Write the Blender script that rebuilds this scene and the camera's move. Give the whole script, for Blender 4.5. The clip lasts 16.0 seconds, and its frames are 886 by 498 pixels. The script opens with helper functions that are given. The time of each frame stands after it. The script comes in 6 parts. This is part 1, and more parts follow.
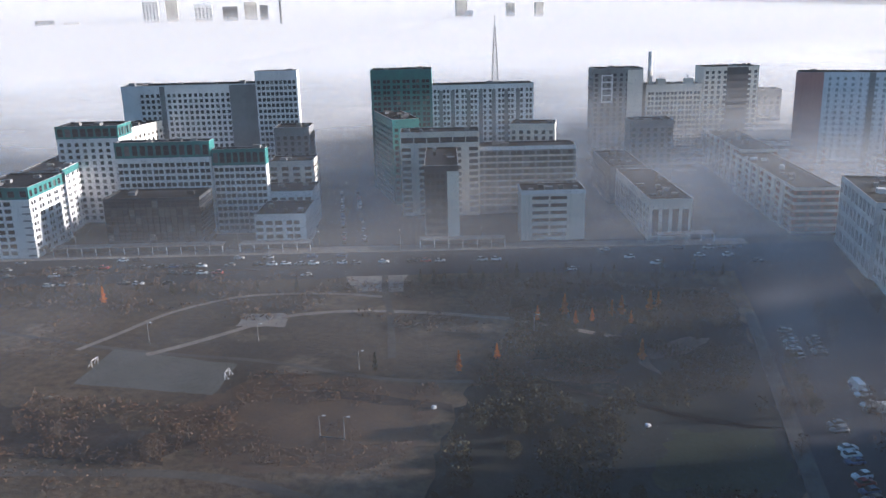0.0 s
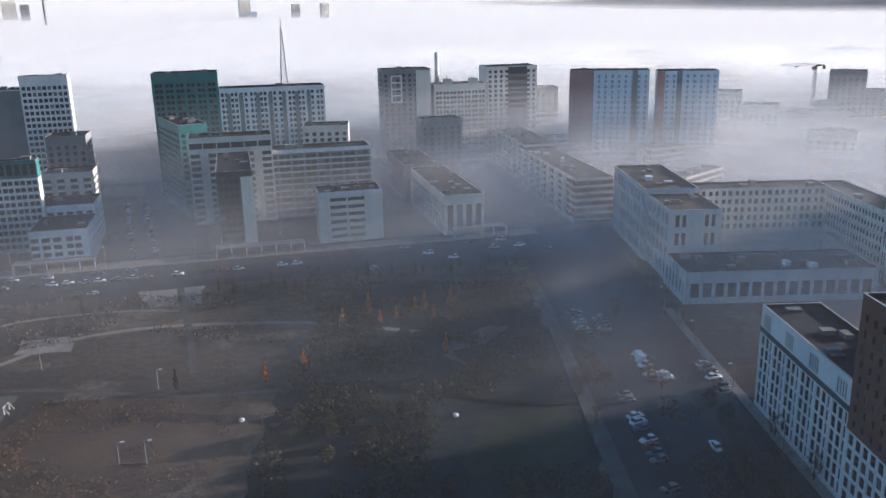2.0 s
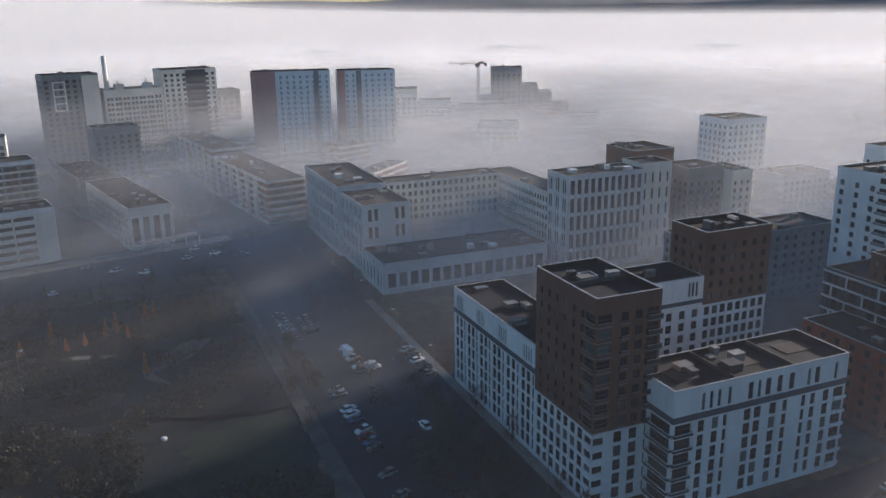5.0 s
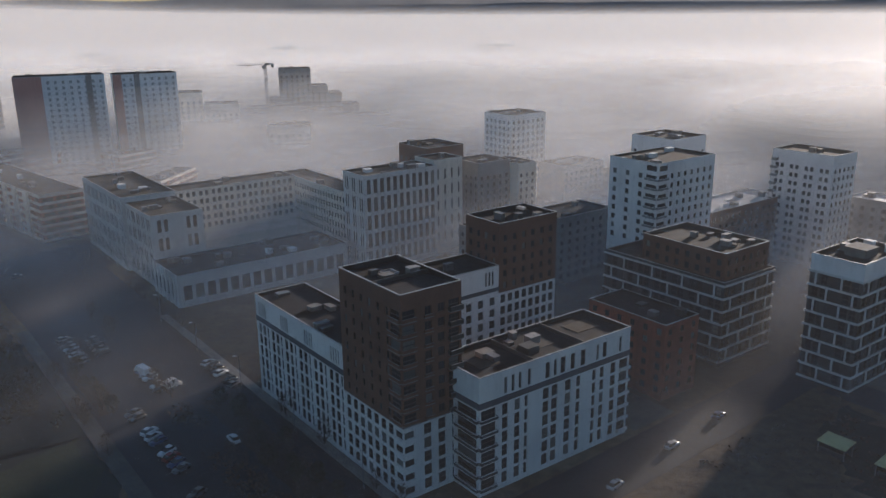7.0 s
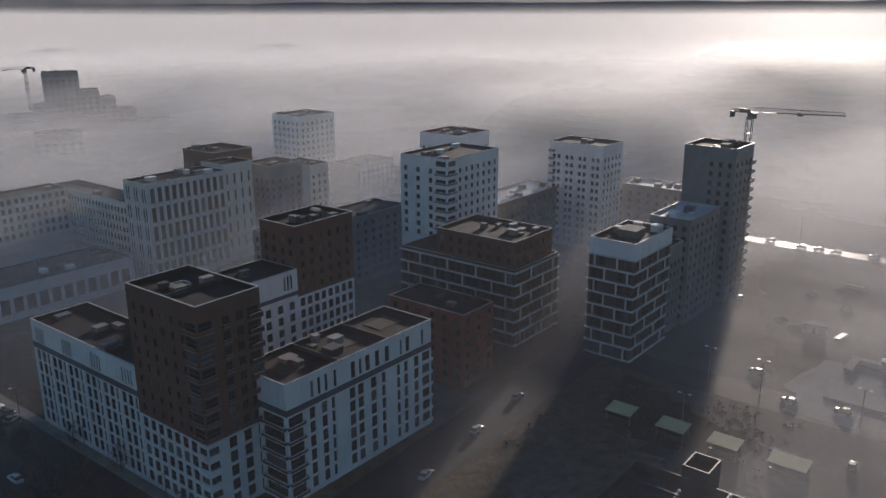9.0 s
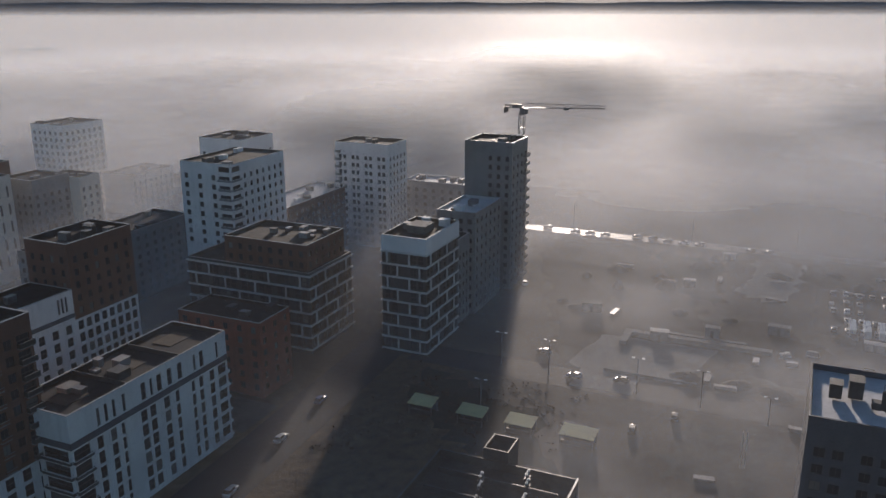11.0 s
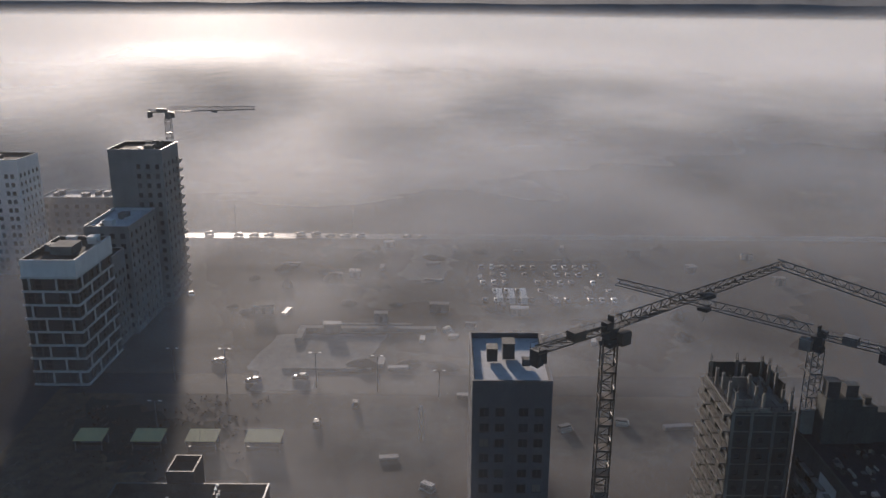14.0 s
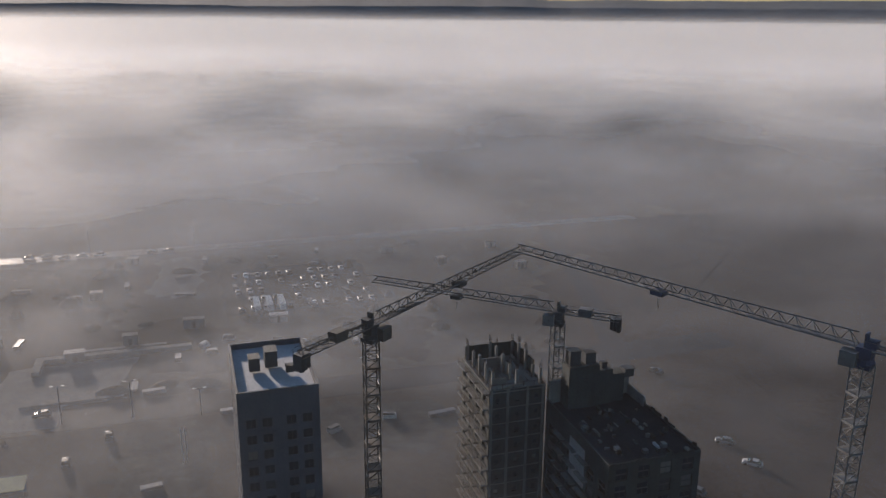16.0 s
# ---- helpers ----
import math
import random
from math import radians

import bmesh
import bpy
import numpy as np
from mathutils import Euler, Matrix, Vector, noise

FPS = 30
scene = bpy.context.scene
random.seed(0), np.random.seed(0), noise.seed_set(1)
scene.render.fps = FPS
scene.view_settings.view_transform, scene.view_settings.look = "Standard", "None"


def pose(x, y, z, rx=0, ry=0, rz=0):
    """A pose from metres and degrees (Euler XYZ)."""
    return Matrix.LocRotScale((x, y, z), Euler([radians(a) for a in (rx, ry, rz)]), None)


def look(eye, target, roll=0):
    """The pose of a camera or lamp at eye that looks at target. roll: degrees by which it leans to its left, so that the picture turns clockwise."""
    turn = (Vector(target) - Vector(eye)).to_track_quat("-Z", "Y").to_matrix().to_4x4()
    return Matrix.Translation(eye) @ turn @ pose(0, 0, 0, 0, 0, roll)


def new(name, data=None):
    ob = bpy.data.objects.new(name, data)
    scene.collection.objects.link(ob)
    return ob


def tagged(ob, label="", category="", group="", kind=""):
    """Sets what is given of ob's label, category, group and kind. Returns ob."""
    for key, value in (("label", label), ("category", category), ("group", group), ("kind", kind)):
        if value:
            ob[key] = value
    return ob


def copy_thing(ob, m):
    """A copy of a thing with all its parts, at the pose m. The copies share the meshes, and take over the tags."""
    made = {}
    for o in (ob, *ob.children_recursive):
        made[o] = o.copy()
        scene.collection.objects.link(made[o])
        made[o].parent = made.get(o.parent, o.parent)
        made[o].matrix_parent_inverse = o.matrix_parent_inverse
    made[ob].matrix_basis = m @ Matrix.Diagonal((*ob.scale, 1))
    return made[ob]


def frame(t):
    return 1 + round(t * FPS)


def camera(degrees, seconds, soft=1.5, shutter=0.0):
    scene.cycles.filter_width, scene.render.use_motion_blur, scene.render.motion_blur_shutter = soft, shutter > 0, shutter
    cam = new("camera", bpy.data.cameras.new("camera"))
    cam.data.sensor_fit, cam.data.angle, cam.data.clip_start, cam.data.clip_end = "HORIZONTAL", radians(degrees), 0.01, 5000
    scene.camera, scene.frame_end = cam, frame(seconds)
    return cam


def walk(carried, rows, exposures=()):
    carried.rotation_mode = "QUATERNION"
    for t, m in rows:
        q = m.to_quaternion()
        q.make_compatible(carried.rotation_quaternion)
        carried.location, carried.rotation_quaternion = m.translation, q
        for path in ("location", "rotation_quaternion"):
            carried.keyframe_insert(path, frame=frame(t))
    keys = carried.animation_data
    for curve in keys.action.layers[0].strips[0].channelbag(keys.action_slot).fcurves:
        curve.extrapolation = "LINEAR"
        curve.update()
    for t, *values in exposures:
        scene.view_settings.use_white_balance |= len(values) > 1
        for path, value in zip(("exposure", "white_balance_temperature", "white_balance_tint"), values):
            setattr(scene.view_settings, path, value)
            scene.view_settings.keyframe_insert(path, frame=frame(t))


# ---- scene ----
cam = camera(55.9, 16.0)
EYE = 95.0
ROWS = [  # seconds, yaw, pitch, roll
    (0.0, 12.30, -15.72, 1.38),
    (0.5, 8.93, -15.79, 1.26),
    (1.0, 5.35, -15.85, 1.22),
    (1.5, 1.77, -15.90, 1.15),
    (2.0, -1.77, -15.93, 1.10),
    (2.5, -5.26, -15.97, 1.04),
    (3.0, -8.79, -16.02, 0.98),
    (3.5, -12.33, -16.07, 0.92),
    (4.0, -15.90, -16.12, 0.88),
    (6.5, -33.59, -16.31, 0.61),
    (7.0, -37.14, -16.33, 0.55),
    (7.5, -40.70, -16.35, 0.52),
    (8.0, -44.25, -16.37, 0.42),
    (8.5, -47.87, -16.41, 0.34),
    (9.0, -51.48, -16.42, 0.26),
    (11.5, -70.03, -16.40, 0.00),
    (12.0, -73.95, -16.39, -0.09),
    (12.5, -77.91, -16.39, -0.17),
    (13.0, -81.83, -16.38, -0.21),
    (13.5, -85.74, -16.37, -0.23),
    (14.0, -89.70, -16.36, -0.29),
    (14.5, -93.43, -16.33, -0.26),
    (15.0, -97.60, -16.28, -0.30),
    (15.5, -101.96, -16.21, -0.34),
    (16.0, -107.08, -16.14, -0.39),
]
walk(cam, [(t, pose(0, 0, EYE, 90 + pitch, roll, yaw)) for t, yaw, pitch, roll in ROWS], [(0.0, 1.10, 5750, 8), (3.5, 0.96, 5950, 9), (7.0, 0.46, 6350, 10), (9.0, 0.22, 6400, 10), (12.5, 0.18, 6480, 11), (16.0, 0.20, 6480, 11)])

# ---- world, sun, exposure ----
SUN_UP, SUN_AZ = 9.5, 75.0   # degrees over the horizon; from +y towards +x


def world_light():
    w = bpy.data.worlds.new("sky")
    scene.world = w
    w.use_nodes = True
    nt = w.node_tree
    sky = nt.nodes.new("ShaderNodeTexSky")
    sky.sky_type = "NISHITA"
    sky.sun_disc = False
    sky.sun_elevation, sky.sun_rotation = radians(SUN_UP), radians(SUN_AZ)
    sky.air_density, sky.dust_density, sky.ozone_density = 1.0, 0.6, 3.0
    nt.links.new(sky.outputs[0], nt.nodes["Background"].inputs[0])
    nt.nodes["Background"].inputs[1].default_value = SKY_POWER
    sun = new("sun", bpy.data.lights.new("sun", "SUN"))
    sun.data.energy, sun.data.angle, sun.data.color = SUN_POWER, radians(2.0), (1.0, 0.84, 0.72)
    a, e = radians(SUN_AZ), radians(SUN_UP)
    sun.matrix_world = look((math.sin(a) * math.cos(e) * 100, math.cos(a) * math.cos(e) * 100, 100 * math.sin(e)), (0, 0, 0))


SKY_POWER, SUN_POWER = 0.100, 6.6
world_light()
scene.cycles.transparent_max_bounces = 40   # the fog is many thin layers

# ---- materials ----


def nodes_of(name):
    m = bpy.data.materials.new(name)
    m.use_nodes = True
    return m, m.node_tree.nodes, m.node_tree.links


def math_node(N, L, op, a, b=None, clamp=False):
    n = N.new("ShaderNodeMath")
    n.operation, n.use_clamp = op, clamp
    for i, v in enumerate((a, b)):
        if v is None:
            continue
        if isinstance(v, (int, float)):
            n.inputs[i].default_value = v
        else:
            L.new(v, n.inputs[i])
    return n.outputs[0]


def place(N, L, scale=(1, 1, 1), shift=(0, 0, 0)):
    g = N.new("ShaderNodeNewGeometry")
    mp = N.new("ShaderNodeMapping")
    mp.inputs["Scale"].default_value = scale
    mp.inputs["Location"].default_value = shift
    L.new(g.outputs["Position"], mp.inputs["Vector"])
    return mp.outputs[0]


def noise_tex(N, L, vec, scale, detail=4.0, rough=0.55):
    n = N.new("ShaderNodeTexNoise")
    n.inputs["Scale"].default_value, n.inputs["Detail"].default_value, n.inputs["Roughness"].default_value = scale, detail, rough
    L.new(vec, n.inputs["Vector"])
    return n.outputs[0]


def span(N, L, v, a, b, c=0.0, d=1.0):
    n = N.new("ShaderNodeMapRange")
    L.new(v, n.inputs[0])
    for i, q in enumerate((a, b, c, d)):
        n.inputs[i + 1].default_value = q
    return n.outputs[0]


def mix_col(N, L, f, a, b):
    n = N.new("ShaderNodeMix")
    n.data_type = "RGBA"
    if isinstance(f, float):
        n.inputs["Factor"].default_value = f
    else:
        L.new(f, n.inputs["Factor"])
    for key, v in (("A", a), ("B", b)):
        s = [q for q in n.inputs if q.name == key and q.type == "RGBA"][0]
        if isinstance(v, tuple):
            s.default_value = (*v, 1)
        else:
            L.new(v, s)
    return [q for q in n.outputs if q.type == "RGBA"][0]


def surface(name, c1, c2, scale=0.15, rough=0.85, streak=0.0, grain=3.0, bump=0.15, metal=0.0, vary=0.0, spec=0.3):
    """Two scales of variation, streaks that run down, and a fine relief."""
    m, N, L = nodes_of(name)
    b = N["Principled BSDF"]
    vec = place(N, L)
    big = span(N, L, noise_tex(N, L, vec, scale), 0.32, 0.68)
    fine = noise_tex(N, L, vec, grain, 5.0)
    col = mix_col(N, L, big, c1, c2)
    dark = tuple(q * 0.62 for q in c1)
    col = mix_col(N, L, span(N, L, fine, 0.45, 0.75, 0.0, 0.55), col, dark)
    if streak:
        st = noise_tex(N, L, place(N, L, (0.9, 0.9, 0.035)), 1.0, 3.0)
        col = mix_col(N, L, span(N, L, st, 0.5, 0.75, 0.0, streak), col, tuple(q * 0.4 for q in c1))
    if vary:
        o = N.new("ShaderNodeObjectInfo")
        col = mix_col(N, L, math_node(N, L, "MULTIPLY", o.outputs["Random"], vary), col, tuple(q * 0.45 for q in c2))
    L.new(col, b.inputs["Base Color"])
    L.new(span(N, L, fine, 0.3, 0.7, rough - 0.1, min(1.0, rough + 0.08)), b.inputs["Roughness"])
    b.inputs["Metallic"].default_value = metal
    b.inputs["Specular IOR Level"].default_value = spec
    if bump:
        bp = N.new("ShaderNodeBump")
        bp.inputs["Strength"].default_value, bp.inputs["Distance"].default_value = bump, 0.08
        L.new(fine, bp.inputs["Height"])
        L.new(bp.outputs[0], b.inputs["Normal"])
    return m


def glass_pane(name, c, rough=0.12, island=False):
    """Dark window glass with rooms behind: each pane a little lighter or darker, some with blinds."""
    m, N, L = nodes_of(name)
    b = N["Principled BSDF"]
    o = N.new("ShaderNodeNewGeometry" if island else "ShaderNodeObjectInfo")
    lit = span(N, L, o.outputs["Random Per Island" if island else "Random"], 0.78, 0.98, 0.0, 0.75)
    L.new(mix_col(N, L, lit, c, (0.20, 0.20, 0.19)), b.inputs["Base Color"])
    b.inputs["Roughness"].default_value = rough
    b.inputs["Specular IOR Level"].default_value = 0.6
    return m


M = {
    "white": surface("white_render", (0.66, 0.665, 0.67), (0.54, 0.545, 0.56), 0.12, 0.85, 0.25),
    "stone": surface("pale_stone_cladding", (0.52, 0.525, 0.53), (0.43, 0.435, 0.445), 0.15, 0.85, 0.3),
    "cream": surface("cream_render", (0.62, 0.59, 0.53), (0.50, 0.47, 0.43), 0.12, 0.85, 0.3),
    "brown": surface("brown_brick", (0.150, 0.078, 0.058), (0.105, 0.056, 0.045), 0.25, 0.9, 0.2, 5.0),
    "red": surface("red_brick", (0.25, 0.075, 0.052), (0.17, 0.055, 0.042), 0.25, 0.9, 0.25, 5.0),
    "teal": surface("teal_cladding", (0.035, 0.17, 0.165), (0.03, 0.12, 0.125), 0.2, 0.55, 0.2),
    # blue and red cladding lightened: the fog's paleness is put into the colour
    "blue": surface("hazed_blue_cladding", (0.50, 0.56, 0.62), (0.44, 0.50, 0.56), 0.2, 0.6, 0.2),
    "hazered": surface("hazed_red_cladding", (0.38, 0.22, 0.20), (0.32, 0.19, 0.175), 0.2, 0.8, 0.2),
    "grey": surface("grey_cladding", (0.20, 0.205, 0.215), (0.15, 0.155, 0.165), 0.2, 0.75, 0.25),
    "dark": surface("dark_cladding", (0.050, 0.054, 0.060), (0.036, 0.040, 0.046), 0.2, 0.6, 0.2),
    "band": surface("slate_band", (0.085, 0.095, 0.115), (0.065, 0.072, 0.09), 0.3, 0.7, 0.2),
    "concrete": surface("raw_concrete", (0.20, 0.197, 0.19), (0.14, 0.137, 0.133), 0.3, 0.9, 0.4, spec=0.08),
    "bitumen": surface("roof_bitumen", (0.034, 0.034, 0.037), (0.022, 0.023, 0.026), 0.25, 0.85, 0.0, 1.5, spec=0.08),
    "gravel": surface("roof_gravel", (0.085, 0.082, 0.076), (0.05, 0.05, 0.048), 0.2, 0.95, 0.0, 2.0, spec=0.08),
    "snowroof": surface("pale_roof_membrane", (0.52, 0.52, 0.54), (0.40, 0.41, 0.43), 0.2, 0.55, 0.0, 1.0, spec=0.08),
    "coping": surface("metal_coping", (0.36, 0.355, 0.355), (0.27, 0.27, 0.28), 0.6, 0.45, 0.0, 6.0, 0.05, 0.0),
    "asphalt": surface("asphalt", (0.036, 0.036, 0.038), (0.026, 0.026, 0.028), 0.08, 0.8, 0.0, 2.0, spec=0.08),
    "wet": surface("damp_asphalt", (0.085, 0.08, 0.078), (0.05, 0.048, 0.048), 0.1, 0.38, 0.0, 1.0),
    "pave": surface("pale_paving", (0.23, 0.205, 0.18), (0.16, 0.145, 0.13), 0.15, 0.9, 0.0, 2.0, spec=0.08),
    "path": surface("gravel_path", (0.21, 0.18, 0.15), (0.15, 0.13, 0.11), 0.2, 0.95, 0.0, 1.5, spec=0.08),
    "pitch": surface("worn_sports_pitch", (0.105, 0.100, 0.088), (0.080, 0.077, 0.066), 0.06, 0.95, 0.0, 1.0, spec=0.08),
    "soil": surface("dark_soil", (0.036, 0.030, 0.026), (0.055, 0.043, 0.034), 0.08, 0.95, 0.0, 0.8, 0.5, spec=0.08),
    "rust": surface("rusty_grass", (0.088, 0.060, 0.040), (0.066, 0.048, 0.036), 0.1, 0.95, 0.0, 0.9, 0.5, spec=0.08),
    "green": surface("dull_grass", (0.036, 0.042, 0.024), (0.026, 0.030, 0.020), 0.07, 0.95, 0.0, 0.9, 0.5, spec=0.08),
    "meadow": surface("dull_meadow", (0.034, 0.036, 0.030), (0.024, 0.026, 0.022), 0.06, 0.95, 0.0, 0.8, 0.5, spec=0.05),
    "brush": surface("dry_brush_stalks", (0.105, 0.062, 0.040), (0.070, 0.048, 0.036), 0.1, 0.95, 0.0, 0.9, 0.0, vary=0.0, spec=0.05),
    # scaffold netting, taken darker: the backlit walls' shade is in its colour
    "net": surface("shaded_scaffold_net", (0.048, 0.054, 0.053), (0.034, 0.040, 0.040), 0.3, 0.9, 0.4),
    "bare": surface("trampled_clay", (0.090, 0.078, 0.067), (0.060, 0.053, 0.047), 0.06, 0.95, 0.0, 0.7, 0.4, spec=0.08),
    "steel": surface("galvanised_steel", (0.20, 0.20, 0.21), (0.13, 0.13, 0.14), 1.0, 0.5, 0.0, 6.0, 0.05, 0.6),
    "crane": surface("weathered_crane_paint", (0.105, 0.085, 0.07), (0.07, 0.062, 0.058), 0.8, 0.6, 0.0, 5.0, 0.05),
    "cranegrey": surface("grey_crane_paint", (0.17, 0.17, 0.175), (0.11, 0.11, 0.115), 0.8, 0.6, 0.0, 5.0, 0.05),
    "cranered": surface("dull_red_paint", (0.17, 0.045, 0.03), (0.11, 0.035, 0.03), 0.8, 0.6, 0.0, 5.0, 0.05),
    "craneblue": surface("dark_blue_paint", (0.035, 0.055, 0.12), (0.03, 0.04, 0.08), 0.8, 0.55, 0.0, 5.0, 0.05),
    "yellow": surface("faded_yellow_roof", (0.55, 0.47, 0.22), (0.45, 0.39, 0.20), 0.4, 0.6, 0.0, 3.0),
    "bark": surface("bark", (0.06, 0.045, 0.035), (0.04, 0.032, 0.026), 1.0, 0.95),
    "larch": surface("orange_needles", (0.52, 0.16, 0.03), (0.42, 0.13, 0.03), 0.5, 0.9, 0.0, 3.0, 0.0, 0.0, 0.5, spec=0.08),
    "leaf": surface("dark_leaves", (0.032, 0.036, 0.024), (0.050, 0.044, 0.028), 0.3, 0.9, 0.0, 2.0, 0.0, 0.0, 0.4, spec=0.08),
    "twig": surface("bare_twigs", (0.085, 0.060, 0.046), (0.060, 0.045, 0.036), 0.3, 0.95, 0.0, 2.0, 0.0, spec=0.08),
    "tyre": surface("tyre_rubber", (0.02, 0.02, 0.02), (0.015, 0.015, 0.015), 2.0, 0.9),
    "frame_white": surface("white_frame", (0.6, 0.6, 0.6), (0.52, 0.52, 0.52), 1.0, 0.5, 0.0, 4.0, 0.0),
    "frame_dark": surface("dark_frame", (0.05, 0.05, 0.055), (0.04, 0.04, 0.045), 1.0, 0.5, 0.0, 4.0, 0.0),
    # forest colour lightened to grey-blue, standing in for haze over the distance
    "forest": surface("hazed_forest", (0.125, 0.135, 0.15), (0.10, 0.11, 0.125), 0.004, 1.0, 0.0, 0.03, 0.0),
    "glass": glass_pane("window_glass", (0.022, 0.026, 0.034)),
    "glass_far": glass_pane("far_window_glass", (0.022, 0.026, 0.034), 0.12, True),
    # panes for the fogged towers, with the fog's paling mixed into their colour
    "glass_hazed": glass_pane("hazed_window_glass", (0.16, 0.19, 0.22), 0.3, True),
    "carglass": glass_pane("car_glass", (0.015, 0.016, 0.018), 0.08),
}
PAINT = [surface("car_paint_" + n, c, tuple(q * 0.85 for q in c), 1.0, 0.32, 0.0, 5.0, 0.0)
         for n, c in (("white", (0.66, 0.66, 0.66)), ("silver", (0.36, 0.37, 0.38)), ("black", (0.02, 0.02, 0.022)),
                      ("grey", (0.11, 0.115, 0.12)), ("red", (0.22, 0.03, 0.025)), ("blue", (0.04, 0.07, 0.16)))]


def earth_mat():
    """Autumn ground: dry grass, bare clay and dark damp soil in large patches."""
    m, N, L = nodes_of("autumn_ground")
    b = N["Principled BSDF"]
    b.inputs["Roughness"].default_value = 0.95
    b.inputs["Specular IOR Level"].default_value = 0.05
    vec = place(N, L)
    n1 = noise_tex(N, L, vec, 0.012, 5.0, 0.6)
    n2 = noise_tex(N, L, place(N, L, (1, 1, 1), (40, 70, 0)), 0.03, 5.0, 0.6)
    n3 = noise_tex(N, L, vec, 0.35, 6.0, 0.65)
    col = mix_col(N, L, span(N, L, n1, 0.4, 0.62), (0.100, 0.074, 0.050), (0.052, 0.044, 0.035))
    col = mix_col(N, L, span(N, L, n2, 0.55, 0.7, 0.0, 0.8), col, (0.165, 0.130, 0.098))
    col = mix_col(N, L, span(N, L, n3, 0.42, 0.7, 0.0, 0.75), col, (0.035, 0.030, 0.024))
    L.new(col, b.inputs["Base Color"])
    bp = N.new("ShaderNodeBump")
    bp.inputs["Strength"].default_value, bp.inputs["Distance"].default_value = 0.7, 0.5
    L.new(n3, bp.inputs["Height"])
    L.new(bp.outputs[0], b.inputs["Normal"])
    return m


def fog_mat(weight, low, haze=0.0, lid=0.0):
    """One thin layer of ground fog: a deck that thickens with distance from under the camera, and patchy ground fog in
    the lowest layers.
    """
    m, N, L = nodes_of("fog")
    N.clear()
    out = N.new("ShaderNodeOutputMaterial")
    g = N.new("ShaderNodeNewGeometry")
    sep = N.new("ShaderNodeSeparateXYZ")
    L.new(g.outputs["Position"], sep.inputs[0])
    fl = N.new("ShaderNodeVectorMath")
    fl.operation = "MULTIPLY"
    fl.inputs[1].default_value = (1, 1, 0)
    L.new(g.outputs["Position"], fl.inputs[0])
    ln = N.new("ShaderNodeVectorMath")
    ln.operation = "LENGTH"
    L.new(fl.outputs[0], ln.inputs[0])
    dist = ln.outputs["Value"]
    # the deck: opacity grows with distance from the camera's foot, standing in for haze
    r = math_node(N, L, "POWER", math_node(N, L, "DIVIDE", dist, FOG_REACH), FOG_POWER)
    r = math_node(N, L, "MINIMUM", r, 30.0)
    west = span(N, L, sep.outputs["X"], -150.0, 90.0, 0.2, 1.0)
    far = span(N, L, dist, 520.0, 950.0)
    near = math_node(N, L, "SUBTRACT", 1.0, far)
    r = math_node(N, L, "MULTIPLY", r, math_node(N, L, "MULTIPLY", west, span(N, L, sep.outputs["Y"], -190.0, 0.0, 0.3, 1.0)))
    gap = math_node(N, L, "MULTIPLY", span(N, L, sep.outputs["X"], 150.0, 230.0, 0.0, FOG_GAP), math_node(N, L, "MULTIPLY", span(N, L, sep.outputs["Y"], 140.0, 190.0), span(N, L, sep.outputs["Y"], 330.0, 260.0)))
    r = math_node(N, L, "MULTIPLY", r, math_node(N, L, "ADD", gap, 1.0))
    n1 = span(N, L, noise_tex(N, L, place(N, L, (1, 1, 2.2)), 0.0085, 2.0, 0.5), 0.32, 0.66, 0.25, 1.8)
    out2 = span(N, L, dist, 550.0, 1100.0)
    calm = math_node(N, L, "ADD", math_node(N, L, "MULTIPLY", n1, math_node(N, L, "SUBTRACT", 1.0, out2)), out2)
    calm = math_node(N, L, "MULTIPLY", calm, math_node(N, L, "MULTIPLY", span(N, L, sep.outputs["X"], -600.0, 100.0, 0.3, 1.0), span(N, L, sep.outputs["Y"], -700.0, -60.0, 0.4, 1.0)))
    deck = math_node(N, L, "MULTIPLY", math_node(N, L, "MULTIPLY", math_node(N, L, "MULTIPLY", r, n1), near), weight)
    deck = math_node(N, L, "ADD", deck, math_node(N, L, "MULTIPLY", math_node(N, L, "MULTIPLY", far, calm), lid))
    # fog that lies on the ground: thick over the yards and the avenue, thin over the park
    yard = math_node(N, L, "MULTIPLY", span(N, L, sep.outputs["X"], 95.0, 240.0, 0.0, 1.0), span(N, L, sep.outputs["Y"], 120.0, 30.0, 0.25, 1.0))
    south = math_node(N, L, "MULTIPLY", span(N, L, sep.outputs["Y"], -90.0, -10.0, 0.10, 1.0), FOG_YARD)
    yard = math_node(N, L, "MULTIPLY", yard, south)
    lane = math_node(N, L, "MULTIPLY", span(N, L, sep.outputs["X"], 25.0, 60.0), span(N, L, sep.outputs["Y"], 90.0, 250.0, 0.2, 1.0))
    base = math_node(N, L, "ADD", math_node(N, L, "ADD", yard, math_node(N, L, "MULTIPLY", lane, FOG_LANE)), FOG_PARK)
    n2 = span(N, L, noise_tex(N, L, place(N, L, (1.0, 0.6, 1.5), (13, 5, 0)), 0.026, 3.0, 0.55), 0.36, 0.66, 0.05, 2.2)
    n3 = span(N, L, noise_tex(N, L, place(N, L, (0.8, 1.0, 1.0), (3, 55, 0)), 0.0095, 2.0, 0.5), 0.35, 0.65, 0.35, 1.6)
    ground = math_node(N, L, "MULTIPLY", math_node(N, L, "MULTIPLY", base, math_node(N, L, "MULTIPLY", n2, n3)), low)
